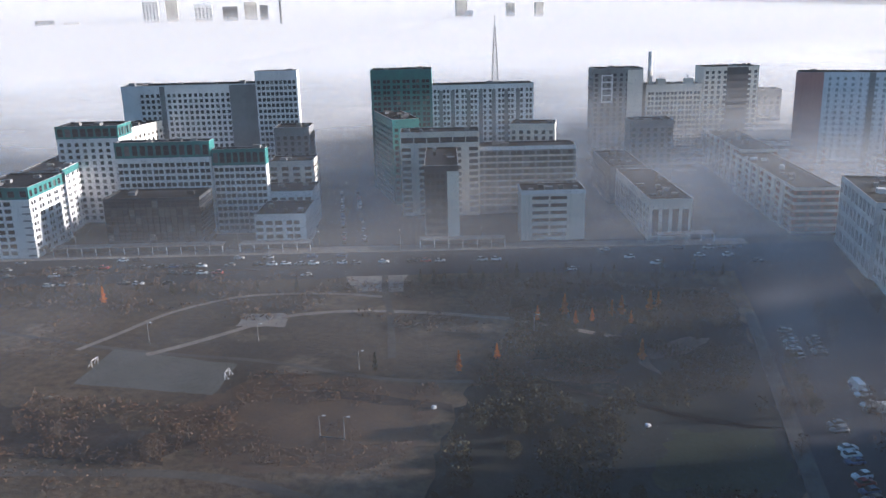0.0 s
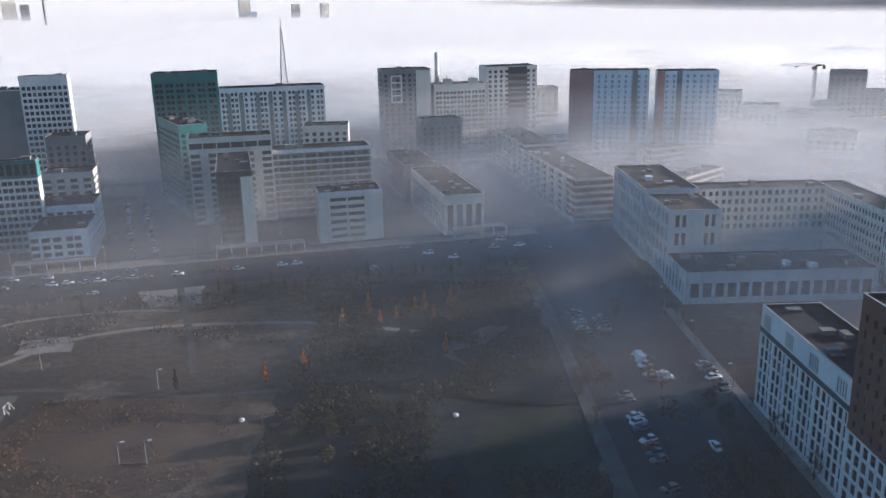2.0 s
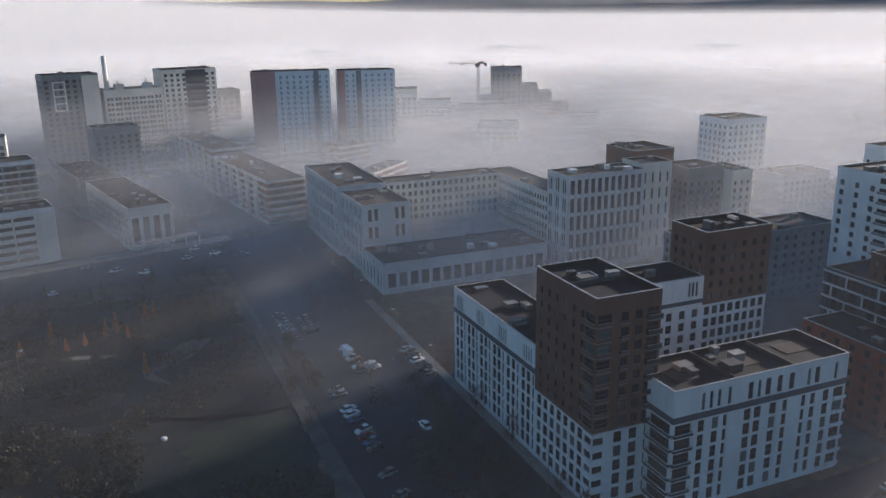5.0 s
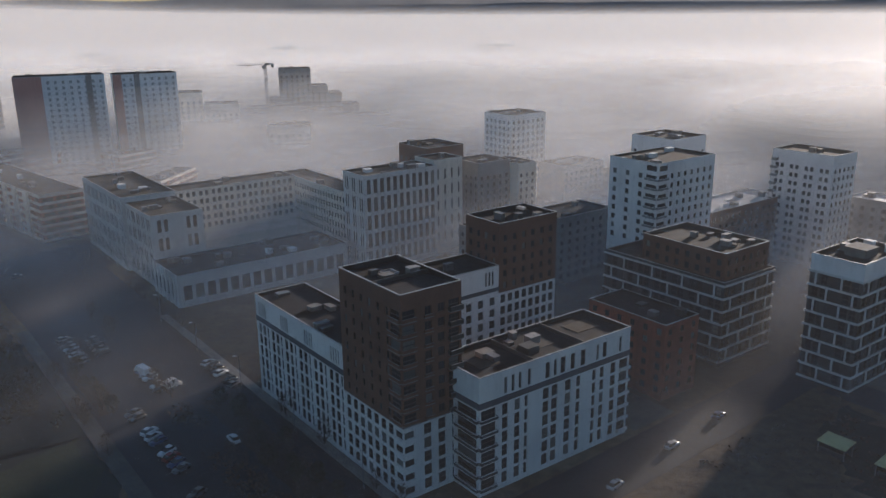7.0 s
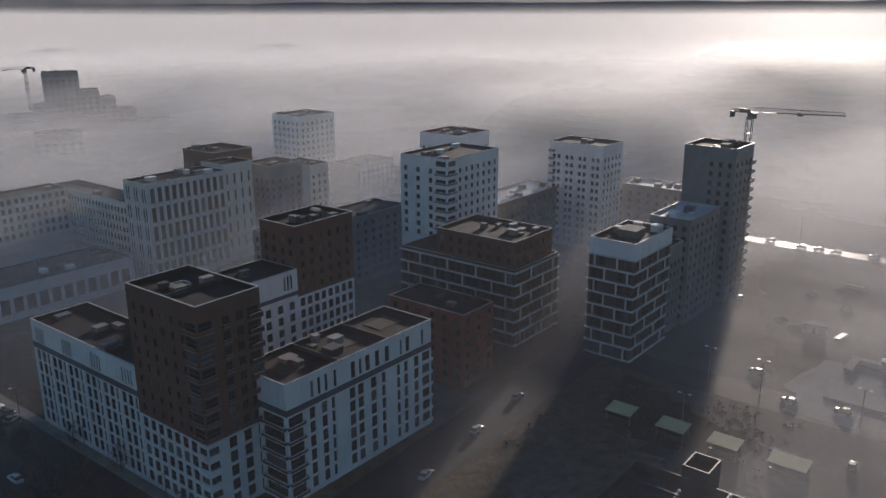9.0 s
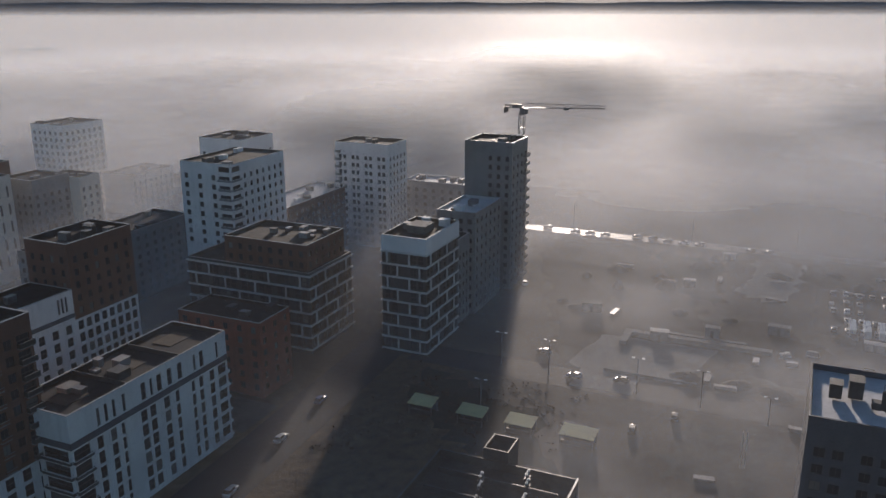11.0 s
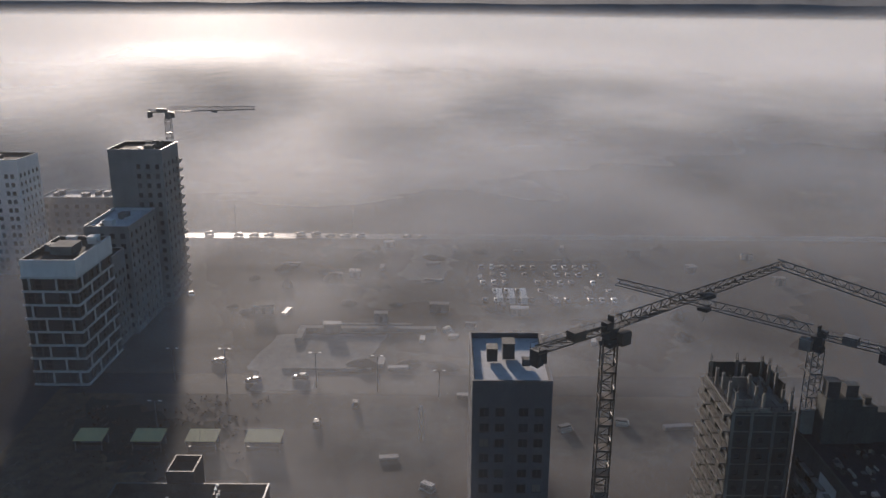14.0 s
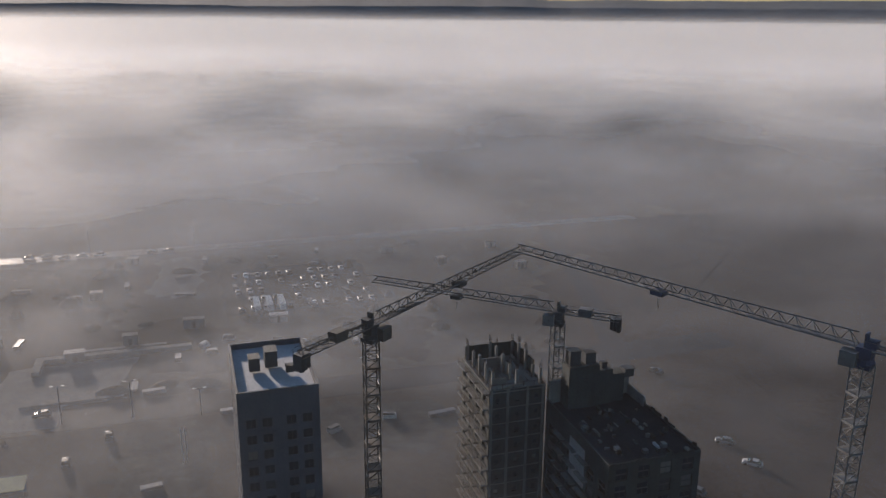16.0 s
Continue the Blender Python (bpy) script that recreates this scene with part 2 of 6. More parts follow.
    t = math_node(N, L, "EXPONENT", math_node(N, L, "MULTIPLY", math_node(N, L, "ADD", math_node(N, L, "ADD", deck, ground), haze), -1.0))
    # long shallow swells on the deck's upper side
    swell = N.new("ShaderNodeTexNoise")
    swell.inputs["Scale"].default_value, swell.inputs["Detail"].default_value = 0.0028, 1.5
    L.new(place(N, L, (1, 1, 0.3)), swell.inputs["Vector"])
    off = N.new("ShaderNodeVectorMath")
    off.operation = "MULTIPLY_ADD"
    off.inputs[1].default_value, off.inputs[2].default_value = (FOG_SWELL, FOG_SWELL, 0), (-FOG_SWELL / 2, -FOG_SWELL / 2, 1)
    L.new(swell.outputs["Color"], off.inputs[0])
    up = N.new("ShaderNodeVectorMath")
    up.operation = "NORMALIZE"
    L.new(off.outputs[0], up.inputs[0])
    tr = N.new("ShaderNodeBsdfTransparent")
    df = N.new("ShaderNodeBsdfDiffuse")
    tone = noise_tex(N, L, place(N, L, (1, 1, 0.5)), 0.0017, 1.0, 0.5)
    L.new(mix_col(N, L, span(N, L, tone, 0.42, 0.66), (0.74, 0.77, 0.81), (0.62, 0.66, 0.71)), df.inputs[0])
    tilt = N.new("ShaderNodeVectorMath")   # droplets take the low sun from the side, not only from above
    tilt.operation = "ADD"
    tilt.inputs[1].default_value = (FOG_LEAN * math.sin(radians(SUN_AZ)), FOG_LEAN * math.cos(radians(SUN_AZ)), 0)
    L.new(up.outputs[0], tilt.inputs[0])
    side = N.new("ShaderNodeVectorMath")
    side.operation = "NORMALIZE"
    L.new(tilt.outputs[0], side.inputs[0])
    L.new(side.outputs[0], df.inputs["Normal"])
    gl = N.new("ShaderNodeBsdfGlossy")
    gl.inputs["Color"].default_value = (0.95, 0.94, 0.94, 1)
    gl.inputs["Roughness"].default_value = FOG_LOBE
    L.new(up.outputs[0], gl.inputs["Normal"])
    body = N.new("ShaderNodeMixShader")
    body.inputs[0].default_value = FOG_SHINE
    L.new(df.outputs[0], body.inputs[1])
    L.new(gl.outputs[0], body.inputs[2])
    mx = N.new("ShaderNodeMixShader")
    L.new(t, mx.inputs[0])
    L.new(body.outputs[0], mx.inputs[1])
    L.new(tr.outputs[0], mx.inputs[2])
    L.new(mx.outputs[0], out.inputs[0])
    return m


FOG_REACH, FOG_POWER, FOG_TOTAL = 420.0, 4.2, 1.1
FOG_YARD, FOG_LANE, FOG_PARK = 0.22, 0.06, 0.014
FOG_HAZE, FOG_GAP = 0.007, 2.5
FOG_LOBE, FOG_SHINE, FOG_SWELL, FOG_LEAN = 0.89, 0.87, 0.06, 0.15

# ---- building helpers ----
CITY = Matrix.Rotation(radians(12.3), 4, "Z")   # the old town's streets run 12.3 degrees off the new blocks
PLAIN = Matrix.Identity(4)


def thing(name, label, category, m=PLAIN, group="", kind=""):
    ob = new(name)
    ob.empty_display_size = 0.5
    ob.matrix_world = m
    return tagged(ob, label, category, group, kind)


def part(name, bm, material, parent, label="", m=None, smooth=False):
    me = bpy.data.meshes.new(name)
    bm.to_mesh(me)
    bm.free()
    for q in material if isinstance(material, (list, tuple)) else [material]:
        me.materials.append(q)
    if smooth:
        for p in me.polygons:
            p.use_smooth = True
    return child(name, me, parent, label, m)


def child(name, me, parent, label="", m=None):
    ob = new(name, me)
    ob.parent = parent
    if m is not None:
        ob.matrix_basis = m
    return tagged(ob, label)


def box(bm, x0, x1, y0, y1, z0, z1, mi=0):
    v = [bm.verts.new(p) for p in ((x0, y0, z0), (x1, y0, z0), (x1, y1, z0), (x0, y1, z0), (x0, y0, z1), (x1, y0, z1), (x1, y1, z1), (x0, y1, z1))]
    for q in ((3, 2, 1, 0), (4, 5, 6, 7), (0, 1, 5, 4), (1, 2, 6, 5), (2, 3, 7, 6), (3, 0, 4, 7)):
        bm.faces.new([v[i] for i in q]).material_index = mi
    return bm


def boxes(*bs):
    bm = bmesh.new()
    for b in bs:
        box(bm, *b)
    return bm


def tube(bm, a, b, r, n=6):
    """A straight bar from a to b."""
    a, b = Vector(a), Vector(b)
    d = (b - a)
    q = d.to_track_quat("Z", "Y")
    ring = [q @ Vector((r * math.cos(k * math.tau / n), r * math.sin(k * math.tau / n), 0)) for k in range(n)]
    lo = [bm.verts.new(a + p) for p in ring]
    hi = [bm.verts.new(b + p) for p in ring]
    for k in range(n):
        bm.faces.new((lo[k], lo[(k + 1) % n], hi[(k + 1) % n], hi[k]))
    bm.faces.new(lo[::-1])
    bm.faces.new(hi)
    return bm


def cols(length, n, w, a=1.2, b=None):
    """n openings of width w, spread evenly from a to length - b."""
    b = a if b is None else b
    gap = (length - a - b - n * w) / max(1, n - 1)
    return [(a + i * (w + gap), a + i * (w + gap) + w) for i in range(n)]


def groups(length, n, k, w, inner, a=1.5):
    """n groups of k openings, each w wide and inner apart."""
    g = k * w + (k - 1) * inner
    return [(s + i * (w + inner), s + i * (w + inner) + w) for s, _ in cols(length, n, g, a) for i in range(k)]


def rows(z0, n, fh, sill, h):
    return [(z0 + i * fh + sill, z0 + i * fh + sill + h) for i in range(n)]


WIN = {}


def window_mesh(w, h, frame_m):
    """A window of one or more lights: frame, bars and glass, facing -y."""
    key = (round(w, 2), round(h, 2), frame_m)
    if key in WIN:
        return WIN[key]
    bm = bmesh.new()
    f = min(0.09, w * 0.12)
    bars = [(-w / 2, -w / 2 + f, 0, h), (w / 2 - f, w / 2, 0, h), (-w / 2 + f, w / 2 - f, 0, f), (-w / 2 + f, w / 2 - f, h - f, h)]
    n = max(1, round(w / 0.95))
    for i in range(1, n):
        x = -w / 2 + w * i / n
        bars.append((x - f * 0.4, x + f * 0.4, f, h - f))
    if h > 2.0:
        bars.append((-w / 2 + f, w / 2 - f, h * 0.5 - 0.12, h * 0.5 + 0.12))
    for a, b, c, d in bars:
        vs = [bm.verts.new(p) for p in ((a, 0, c), (b, 0, c), (b, 0, d), (a, 0, d))]
        bm.faces.new(vs)
    vs = [bm.verts.new(p) for p in ((-w / 2, 0.06, 0), (w / 2, 0.06, 0), (w / 2, 0.06, h), (-w / 2, 0.06, h))]
    bm.faces.new(vs).material_index = 1
    me = bpy.data.meshes.new("window")
    bm.to_mesh(me)
    bm.free()
    me.materials.append(M[frame_m])
    me.materials.append(M["glass"])
    WIN[key] = me
    return me


def side_frame(side, w, d):
    """Where a wall starts, which way it runs and which way it looks: S, E, N or W."""
    o, u, n = {"S": ((0, 0, 0), (1, 0, 0), (0, -1, 0)), "E": ((w, 0, 0), (0, 1, 0), (1, 0, 0)),
               "N": ((w, d, 0), (-1, 0, 0), (0, 1, 0)), "W": ((0, d, 0), (0, -1, 0), (-1, 0, 0))}[side]
    return Vector(o), Vector(u), Vector(n)


def walls(bm, w, d, z0, z1, specs, deep=0.28):
    """Four walls with real openings and reveals. Returns where the windows stand. specs: side -> [(cols, rows), ...]."""
    out = []
    for side in "SENW":
        o, u, n = side_frame(side, w, d)
        length = w if side in "SN" else d
        spec = specs.get(side, [])
        holes = [(c, r) for cs, rs in spec for c in cs for r in rs if c[0] > 0.02 and c[1] < length - 0.02 and r[0] > z0 and r[1] < z1]
        us = sorted({0.0, length} | {round(q, 3) for c, _ in holes for q in c})
        vs = sorted({z0, z1} | {round(q, 3) for _, r in holes for q in r})
        grid = {}

        def vert(i, j):
            if (i, j) not in grid:
                grid[i, j] = bm.verts.new(o + u * us[i] + Vector((0, 0, vs[j])))
            return grid[i, j]
        taken = set()
        ui, vi = {q: k for k, q in enumerate(us)}, {q: k for k, q in enumerate(vs)}
        for c, r in holes:
            for i in range(ui[round(c[0], 3)], ui[round(c[1], 3)]):
                for j in range(vi[round(r[0], 3)], vi[round(r[1], 3)]):
                    taken.add((i, j))
        for j in range(len(vs) - 1):
            i = 0
            while i < len(us) - 1:
                if (i, j) in taken:
                    i += 1
                    continue
                bm.faces.new((vert(i, j), vert(i + 1, j), vert(i + 1, j + 1), vert(i, j + 1)))
                i += 1
        for c, r in holes:
            p = [o + u * a + Vector((0, 0, b)) for a, b in ((c[0], r[0]), (c[1], r[0]), (c[1], r[1]), (c[0], r[1]))]
            q = [a - n * deep for a in p]
            pv, qv = [bm.verts.new(a) for a in p], [bm.verts.new(a) for a in q]
            for k in range(4):
                bm.faces.new((pv[k], pv[(k + 1) % 4], qv[(k + 1) % 4], qv[k]))
            at = o + u * ((c[0] + c[1]) / 2) + Vector((0, 0, r[0])) - n * (deep - 0.08)
            out.append((Matrix((u, -n, Vector((0, 0, 1)))).transposed().to_4x4(), at, c[1] - c[0], r[1] - r[0]))
    return out


def join_windows(wins, frame_m, ob, glass):
    if not wins:
        return
    V, F, I = [], [], []
    for rot, at, ww, hh in wins:
        me = window_mesh(ww, hh, frame_m)
        mm = Matrix.Translation(at) @ rot
        n = len(V)
        V += [tuple(mm @ v.co) for v in me.vertices]
        F += [tuple(n + q for q in p.vertices) for p in me.polygons]
        I += [p.material_index for p in me.polygons]
    me = bpy.data.meshes.new("glazing")
    me.from_pydata(V, [], F)
    me.polygons.foreach_set("material_index", I)
    me.materials.append(M[frame_m])
    me.materials.append(M[glass])
    child("glazing", me, ob)["kind"] = "stuff"


def building(name, label, x0, x1, y0, y1, z1, wall_m, specs=None, z0=0.0, frame=PLAIN, turn=0.0, roof_m="bitumen", parapet=0.8, coping="coping",
             frame_m="frame_dark", bands=(), units=0, group="", category="building", glass="glass_far"):
    """A block with walls, real window openings, deck, parapet with coping, bands round it and boxes on the roof."""
    w, d = x1 - x0, y1 - y0
    m = frame @ Matrix.Translation((x0, y0, 0)) @ Matrix.Rotation(radians(turn), 4, "Z")
    ob = thing(name, label, category, m, group)
    bm = bmesh.new()
    wins = walls(bm, w, d, z0, z1, specs or {})
    part("wall", bm, M[wall_m], ob)
    deck = z1 - parapet
    bm = bmesh.new()
    vs = [bm.verts.new(p) for p in ((0.3, 0.3, deck), (w - 0.3, 0.3, deck), (w - 0.3, d - 0.3, deck), (0.3, d - 0.3, deck))]
    bm.faces.new(vs)
    for a, b in ((0, 1), (1, 2), (2, 3), (3, 0)):
        pa, pb = vs[a].co, vs[b].co
        bm.faces.new([bm.verts.new(q) for q in (pb, pa, (pa.x, pa.y, z1 - 0.01), (pb.x, pb.y, z1 - 0.01))])
    part("roof", bm, M[roof_m], ob, "flat roof deck behind a parapet")
    e = 0.06
    bm = boxes((-e, w + e, -e, 0.3, z1 - 0.02, z1 + 0.1), (-e, w + e, d - 0.3, d + e, z1 - 0.02, z1 + 0.1),
               (-e, 0.3, 0.3, d - 0.3, z1 - 0.02, z1 + 0.1), (w - 0.3, w + e, 0.3, d - 0.3, z1 - 0.02, z1 + 0.1))
    part("coping", bm, M[coping], ob)
    for za, zb, mat_name, out in bands:
        bm = boxes((-out, w + out, -out, 0.02, za, zb), (-out, 0.02, 0.02, d - 0.02, za, zb),
                   (w - 0.02, w + out, 0.02, d - 0.02, za, zb), (-out, w + out, d - 0.02, d + out, za, zb))
        part("band", bm, M[mat_name], ob)
    mid = m @ Vector((w / 2, d / 2, 0))
    if math.hypot(mid.x, mid.y) > 262:   # too far to pick apart one by one
        join_windows(wins, frame_m, ob, glass)
        wins = []
    for rot, at, ww, hh in wins:
        child("window", window_mesh(ww, hh, frame_m), ob, "", Matrix.Translation(at) @ rot)
    rng = random.Random(int(abs(x0) * 7 + abs(y0) * 3 + z1))
    for k in range(units):
        a, b, c = rng.uniform(1.2, 3.6), rng.uniform(1.2, 3.2), rng.uniform(0.5, 1.9)
        px, py = rng.uniform(1.0, max(1.1, w - 1 - a)), rng.uniform(1.0, max(1.1, d - 1 - b))
        bm = boxes((px, px + a, py, py + b, deck - 0.05, deck + c), (px - 0.12, px + a + 0.12, py - 0.12, py + b + 0.12, deck + c, deck + c + 0.1))
        part("roof_unit", bm, M[rng.choice(["concrete", "grey", "dark", "steel"] if roof_m == "bitumen" and not frame_m == "frame_white" else ["concrete", "grey", "white", "steel"])], ob, "boxy plant housing on the roof")
    return ob


def balconies(ob, side, w, d, u0, u1, floors, out=1.1, slab_m="white", rail_m="dark", rail=1.0):
    """Slabs with parapets that stand out of a wall, one for each height in floors."""
    o, u, n = side_frame(side, w, d)
    m = Matrix((u, -n, Vector((0, 0, 1)))).transposed().to_4x4()
    key = ("balcony", round(u1 - u0, 2), out, slab_m, rail_m)
    if key not in WIN:
        g = u1 - u0
        bm = boxes((0, g, -out, 0.0, 0, 0.2, 0), (0, g, -out - 0.03, -out + 0.05, 0.2, rail + 0.2, 1), (0, 0.07, -out + 0.05, -0.002, 0.2, rail + 0.2, 1),
                   (g - 0.07, g, -out + 0.05, -0.002, 0.2, rail + 0.2, 1), (-0.02, g + 0.02, -out - 0.06, -out + 0.08, rail + 0.2, rail + 0.27, 0))
        me = bpy.data.meshes.new("balcony")
        bm.to_mesh(me)
        bm.free()
        me.materials.append(M[slab_m])
        me.materials.append(M[rail_m])
        WIN[key] = me
    for z in floors:
        child("balcony", WIN[key], ob, "", Matrix.Translation(o + u * u0 + Vector((0, 0, z))) @ m)


def strips(ob, name, side, w, d, rects, out, material, label=""):
    """Flat members standing out of a wall: (u0, u1, z0, z1) each an object."""
    o, u, n = side_frame(side, w, d)
    m = Matrix((u, -n, Vector((0, 0, 1)))).transposed().to_4x4()
    for a, b, c, e in rects:
        key = (name, round(b - a, 2), round(e - c, 2), out, material)
        if key not in WIN:
            bm = boxes((0, b - a, -out, 0.01, 0, e - c))
            me = bpy.data.meshes.new(name)
            bm.to_mesh(me)
            bm.free()
            me.materials.append(M[material])
            WIN[key] = me
        child(name, WIN[key], ob, label, Matrix.Translation(o + u * a + Vector((0, 0, c))) @ m)


# ---- ground ----


def disc(name, r, n, zf, mat, seg=96):
    bm = bmesh.new()
    prev = None
    for i in range(1, n + 1):
        rr = r * (i / n) ** 2
        cur = [bm.verts.new((rr * math.sin(k * math.tau / seg), rr * math.cos(k * math.tau / seg), zf(rr, k * math.tau / seg))) for k in range(seg)]
        if prev:
            for k in range(seg):
                bm.faces.new((prev[k], prev[(k + 1) % seg], cur[(k + 1) % seg], cur[k]))
        else:
            bm.faces.new(cur[::-1])
        prev = cur
    me = bpy.data.meshes.new(name)
    bm.to_mesh(me)
    bm.free()
    me.materials.append(mat)
    for p in me.polygons:
        p.use_smooth = True
    return new(name, me)


tagged(disc("ground", 4900, 24, lambda r, a: 0.0, earth_mat()), "brown autumn grass and bare earth of a wide park", "ground", kind="structure")


def patch(name, pts, z, material, label, category, wob=0.0, frame=PLAIN, thick=0.0):
    """A flat piece of ground with an uneven outline."""
    rng = random.Random(len(name) * 31 + int(abs(pts[0][0])))
    out = []
    for (ax, ay), (bx, by) in zip(pts, pts[1:] + pts[:1]):
        n = max(1, int(math.hypot(bx - ax, by - ay) / 3)) if wob else 1
        for k in range(n):
            f = k / n
            out.append((ax + (bx - ax) * f + rng.uniform(-wob, wob), ay + (by - ay) * f + rng.uniform(-wob, wob)))
    bm = bmesh.new()
    f = bm.faces.new([bm.verts.new((x, y, z)) for x, y in out])
    if f.calc_area() and f.normal.z < 0:
        f.normal_flip()
    bm.normal_update()
    if thick:
        r = bmesh.ops.extrude_face_region(bm, geom=[f])
        bmesh.ops.translate(bm, verts=[v for v in r["geom"] if isinstance(v, bmesh.types.BMVert)], vec=(0, 0, thick))
    bmesh.ops.triangulate(bm, faces=bm.faces[:])
    me = bpy.data.meshes.new(name)
    bm.to_mesh(me)
    bm.free()
    me.materials.append(M[material])
    ob = new(name, me)
    ob.matrix_world = frame
    return tagged(ob, label, category, kind="structure")


def ribbon(name, pts, width, z, material, label, category):
    """A path that follows points on the ground."""
    P = [Vector((*p, 0)) for p in pts]
    fine = []
    for i in range(len(P) - 1):
        a, b, c, d = P[max(0, i - 1)], P[i], P[i + 1], P[min(len(P) - 1, i + 2)]
        for k in range(6):
            t = k / 6
            fine.append(0.5 * ((2 * b) + (c - a) * t + (2 * a - 5 * b + 4 * c - d) * t * t + (3 * b - a - 3 * c + d) * t ** 3))
    fine.append(P[-1])
    bm = bmesh.new()
    prev = None
    for i, p in enumerate(fine):
        d = (fine[min(i + 1, len(fine) - 1)] - fine[max(i - 1, 0)]).normalized()
        s = Vector((-d.y, d.x, 0)) * width / 2
        cur = [bm.verts.new((*(p + s).xy, z)), bm.verts.new((*(p - s).xy, z))]
        if prev:
            bm.faces.new((prev[0], prev[1], cur[1], cur[0]))
        prev = cur
    me = bpy.data.meshes.new(name)
    bm.to_mesh(me)
    bm.free()
    me.materials.append(M[material])
    return tagged(new(name, me), label, category, kind="structure")


# the boulevard between the park and the old town, in the old town's frame
patch("boulevard", [(-420, 296), (-420, 336), (-60, 338), (130, 336), (300, 330), (300, 292), (120, 298), (0, 303), (-50, 300)], 0.04, "asphalt", "wide grey asphalt boulevard with parked cars", "road", 0.0, CITY)
patch("median", [(-200, 312.5), (-200, 315), (-52, 315), (-52, 312.5)], 0.06, "soil", "narrow planted strip between the carriageways", "road strip", 0.0, CITY, 0.12)
patch("pavement", [(-230, 333), (-230, 344), (-55, 345), (125, 344), (125, 335), (-55, 335)], 0.06, "pave", "pale paved footway in front of the old town blocks", "pavement", 0.0, CITY, 0.14)
patch("side_street", [(-46, 338), (-14, 338), (-22, 640), (-60, 640)], 0.05, "asphalt", "side street between the old town blocks", "road", 0.0, CITY)
patch("avenue", [(42, 60), (42, 270), (40, 330), (80, 335), (80, 262), (78, 60)], 0.05, "asphalt", "asphalt avenue and parking beside the new blocks", "road")
patch("pavement", [(78.2, 108), (78.2, 255), (80.8, 255), (80.8, 108)], 0.06, "pave", "paved strip along the new block", "pavement", 0.0, PLAIN, 0.14)
patch("pavement", [(37.5, 60), (38.5, 268), (42, 268), (42, 60)], 0.06, "gravel", "grey footway along the park's edge", "pavement", 0.0, PLAIN, 0.14)
patch("street", [(80, 94), (80, 108), (176, 112), (330, 118), (330, 104), (178, 98)], 0.055, "asphalt", "damp street lying south of the new block", "road")
patch("yard", [(96, 128), (96, 148), (154, 148), (154, 112), (139, 112), (139, 128)], 0.065, "gravel", "courtyard deck of grey gravel", "courtyard")
patch("sports_pitch", [(-149, 207), (-107, 203), (-104, 183), (-146, 183)], 0.05, "pitch", "worn grey football pitch with small goals", "sports pitch", 0.4)
patch("plaza", [(-124, 243), (-109, 245), (-105, 233), (-121, 231)], 0.06, "pave", "small pale paved plaza in the park", "plaza", 0.8)
patch("crossing", [(-103, 287), (-80, 292), (-76, 272), (-93, 270)], 0.055, "pave", "pale paved park entrance beside the boulevard", "pavement", 0.6)
ribbon("footpath", [(-160, 205), (-155, 220), (-149, 239), (-136, 256), (-122, 263), (-99, 267), (-82, 266)], 2.2, 0.05, "path", "curved pale gravel footpath", "path")
ribbon("footpath", [(-137, 205), (-129, 214), (-119, 228), (-112, 239), (-99, 247), (-77, 252), (-45, 252), (-28, 249), (0, 240)], 2.6, 0.055, "path", "long curved pale gravel footpath", "path")
ribbon("footpath", [(-88, 290), (-82, 270), (-74, 248), (-64, 214)], 2.4, 0.06, "bare", "straight worn footpath across the grass", "path")
ribbon("footpath", [(-240, 222), (-180, 212), (-140, 207), (-100, 206), (-60, 200), (-20, 203), (20, 190), (40, 188)], 2.0, 0.045, "bare", "earthen footpath along the park", "path")
ribbon("dirt_track", [(-230, 128), (-140, 138), (-80, 145), (-30, 128), (20, 118)], 3.2, 0.045, "bare", "rutted clay track at the park's near side", "track")
patch("orange_grass", [(-38, 213), (-15, 223), (0, 214), (-4, 207), (-32, 205)], 0.05, "rust", "rust-coloured strip of dry grass", "grass", 1.2)
patch("dry_meadow", [(-92, 200), (-46, 197), (-42, 168), (-58, 150), (-92, 150), (-112, 172)], 0.04, "rust", "brown dry meadow", "grass", 1.8)
patch("ploughed_strip", [(-78, 192), (-41, 188), (-40, 184), (-77, 186.5)], 0.06, "soil", "dark turned soil strip", "soil", 0.6)
patch("dark_meadow", [(-200, 172), (-150, 168), (-95, 160), (-100, 148), (-140, 146), (-210, 150)], 0.045, "soil", "dark wet meadow with bushes", "soil", 2.0)
# lies where the new block's shadow falls; shade is put into the ground colour
patch("thicket_floor", [(-38, 198), (-22, 212), (-30, 254), (-22, 292), (36, 288), (39, 226), (36, 120), (-30, 110), (-40, 160)], 0.045, "meadow", "dull grass under the thicket, darkened as by the block's shadow", "soil", 1.5)
patch("lawn", [(12, 183), (36, 188), (36, 168), (30, 158), (8, 158)], 0.06, "green", "dull green lawn in the park", "lawn", 1.5)
patch("clearing", [(8, 225), (19, 231), (26, 243), (20, 244), (8, 232), (5, 221), (12, 213)], 0.06, "bare", "pale clearing in the thicket", "clearing", 0.8)
patch("verge", [(64.5, 104), (72.5, 104), (73.5, 188), (65.5, 188)], 0.07, "soil", "dark planted verge in the car park", "verge", 0.5)
patch("verge", [(43.5, 196), (47, 196), (46.5, 228), (43.5, 228)], 0.07, "soil", "dark planted verge beside the footway", "verge", 0.4)
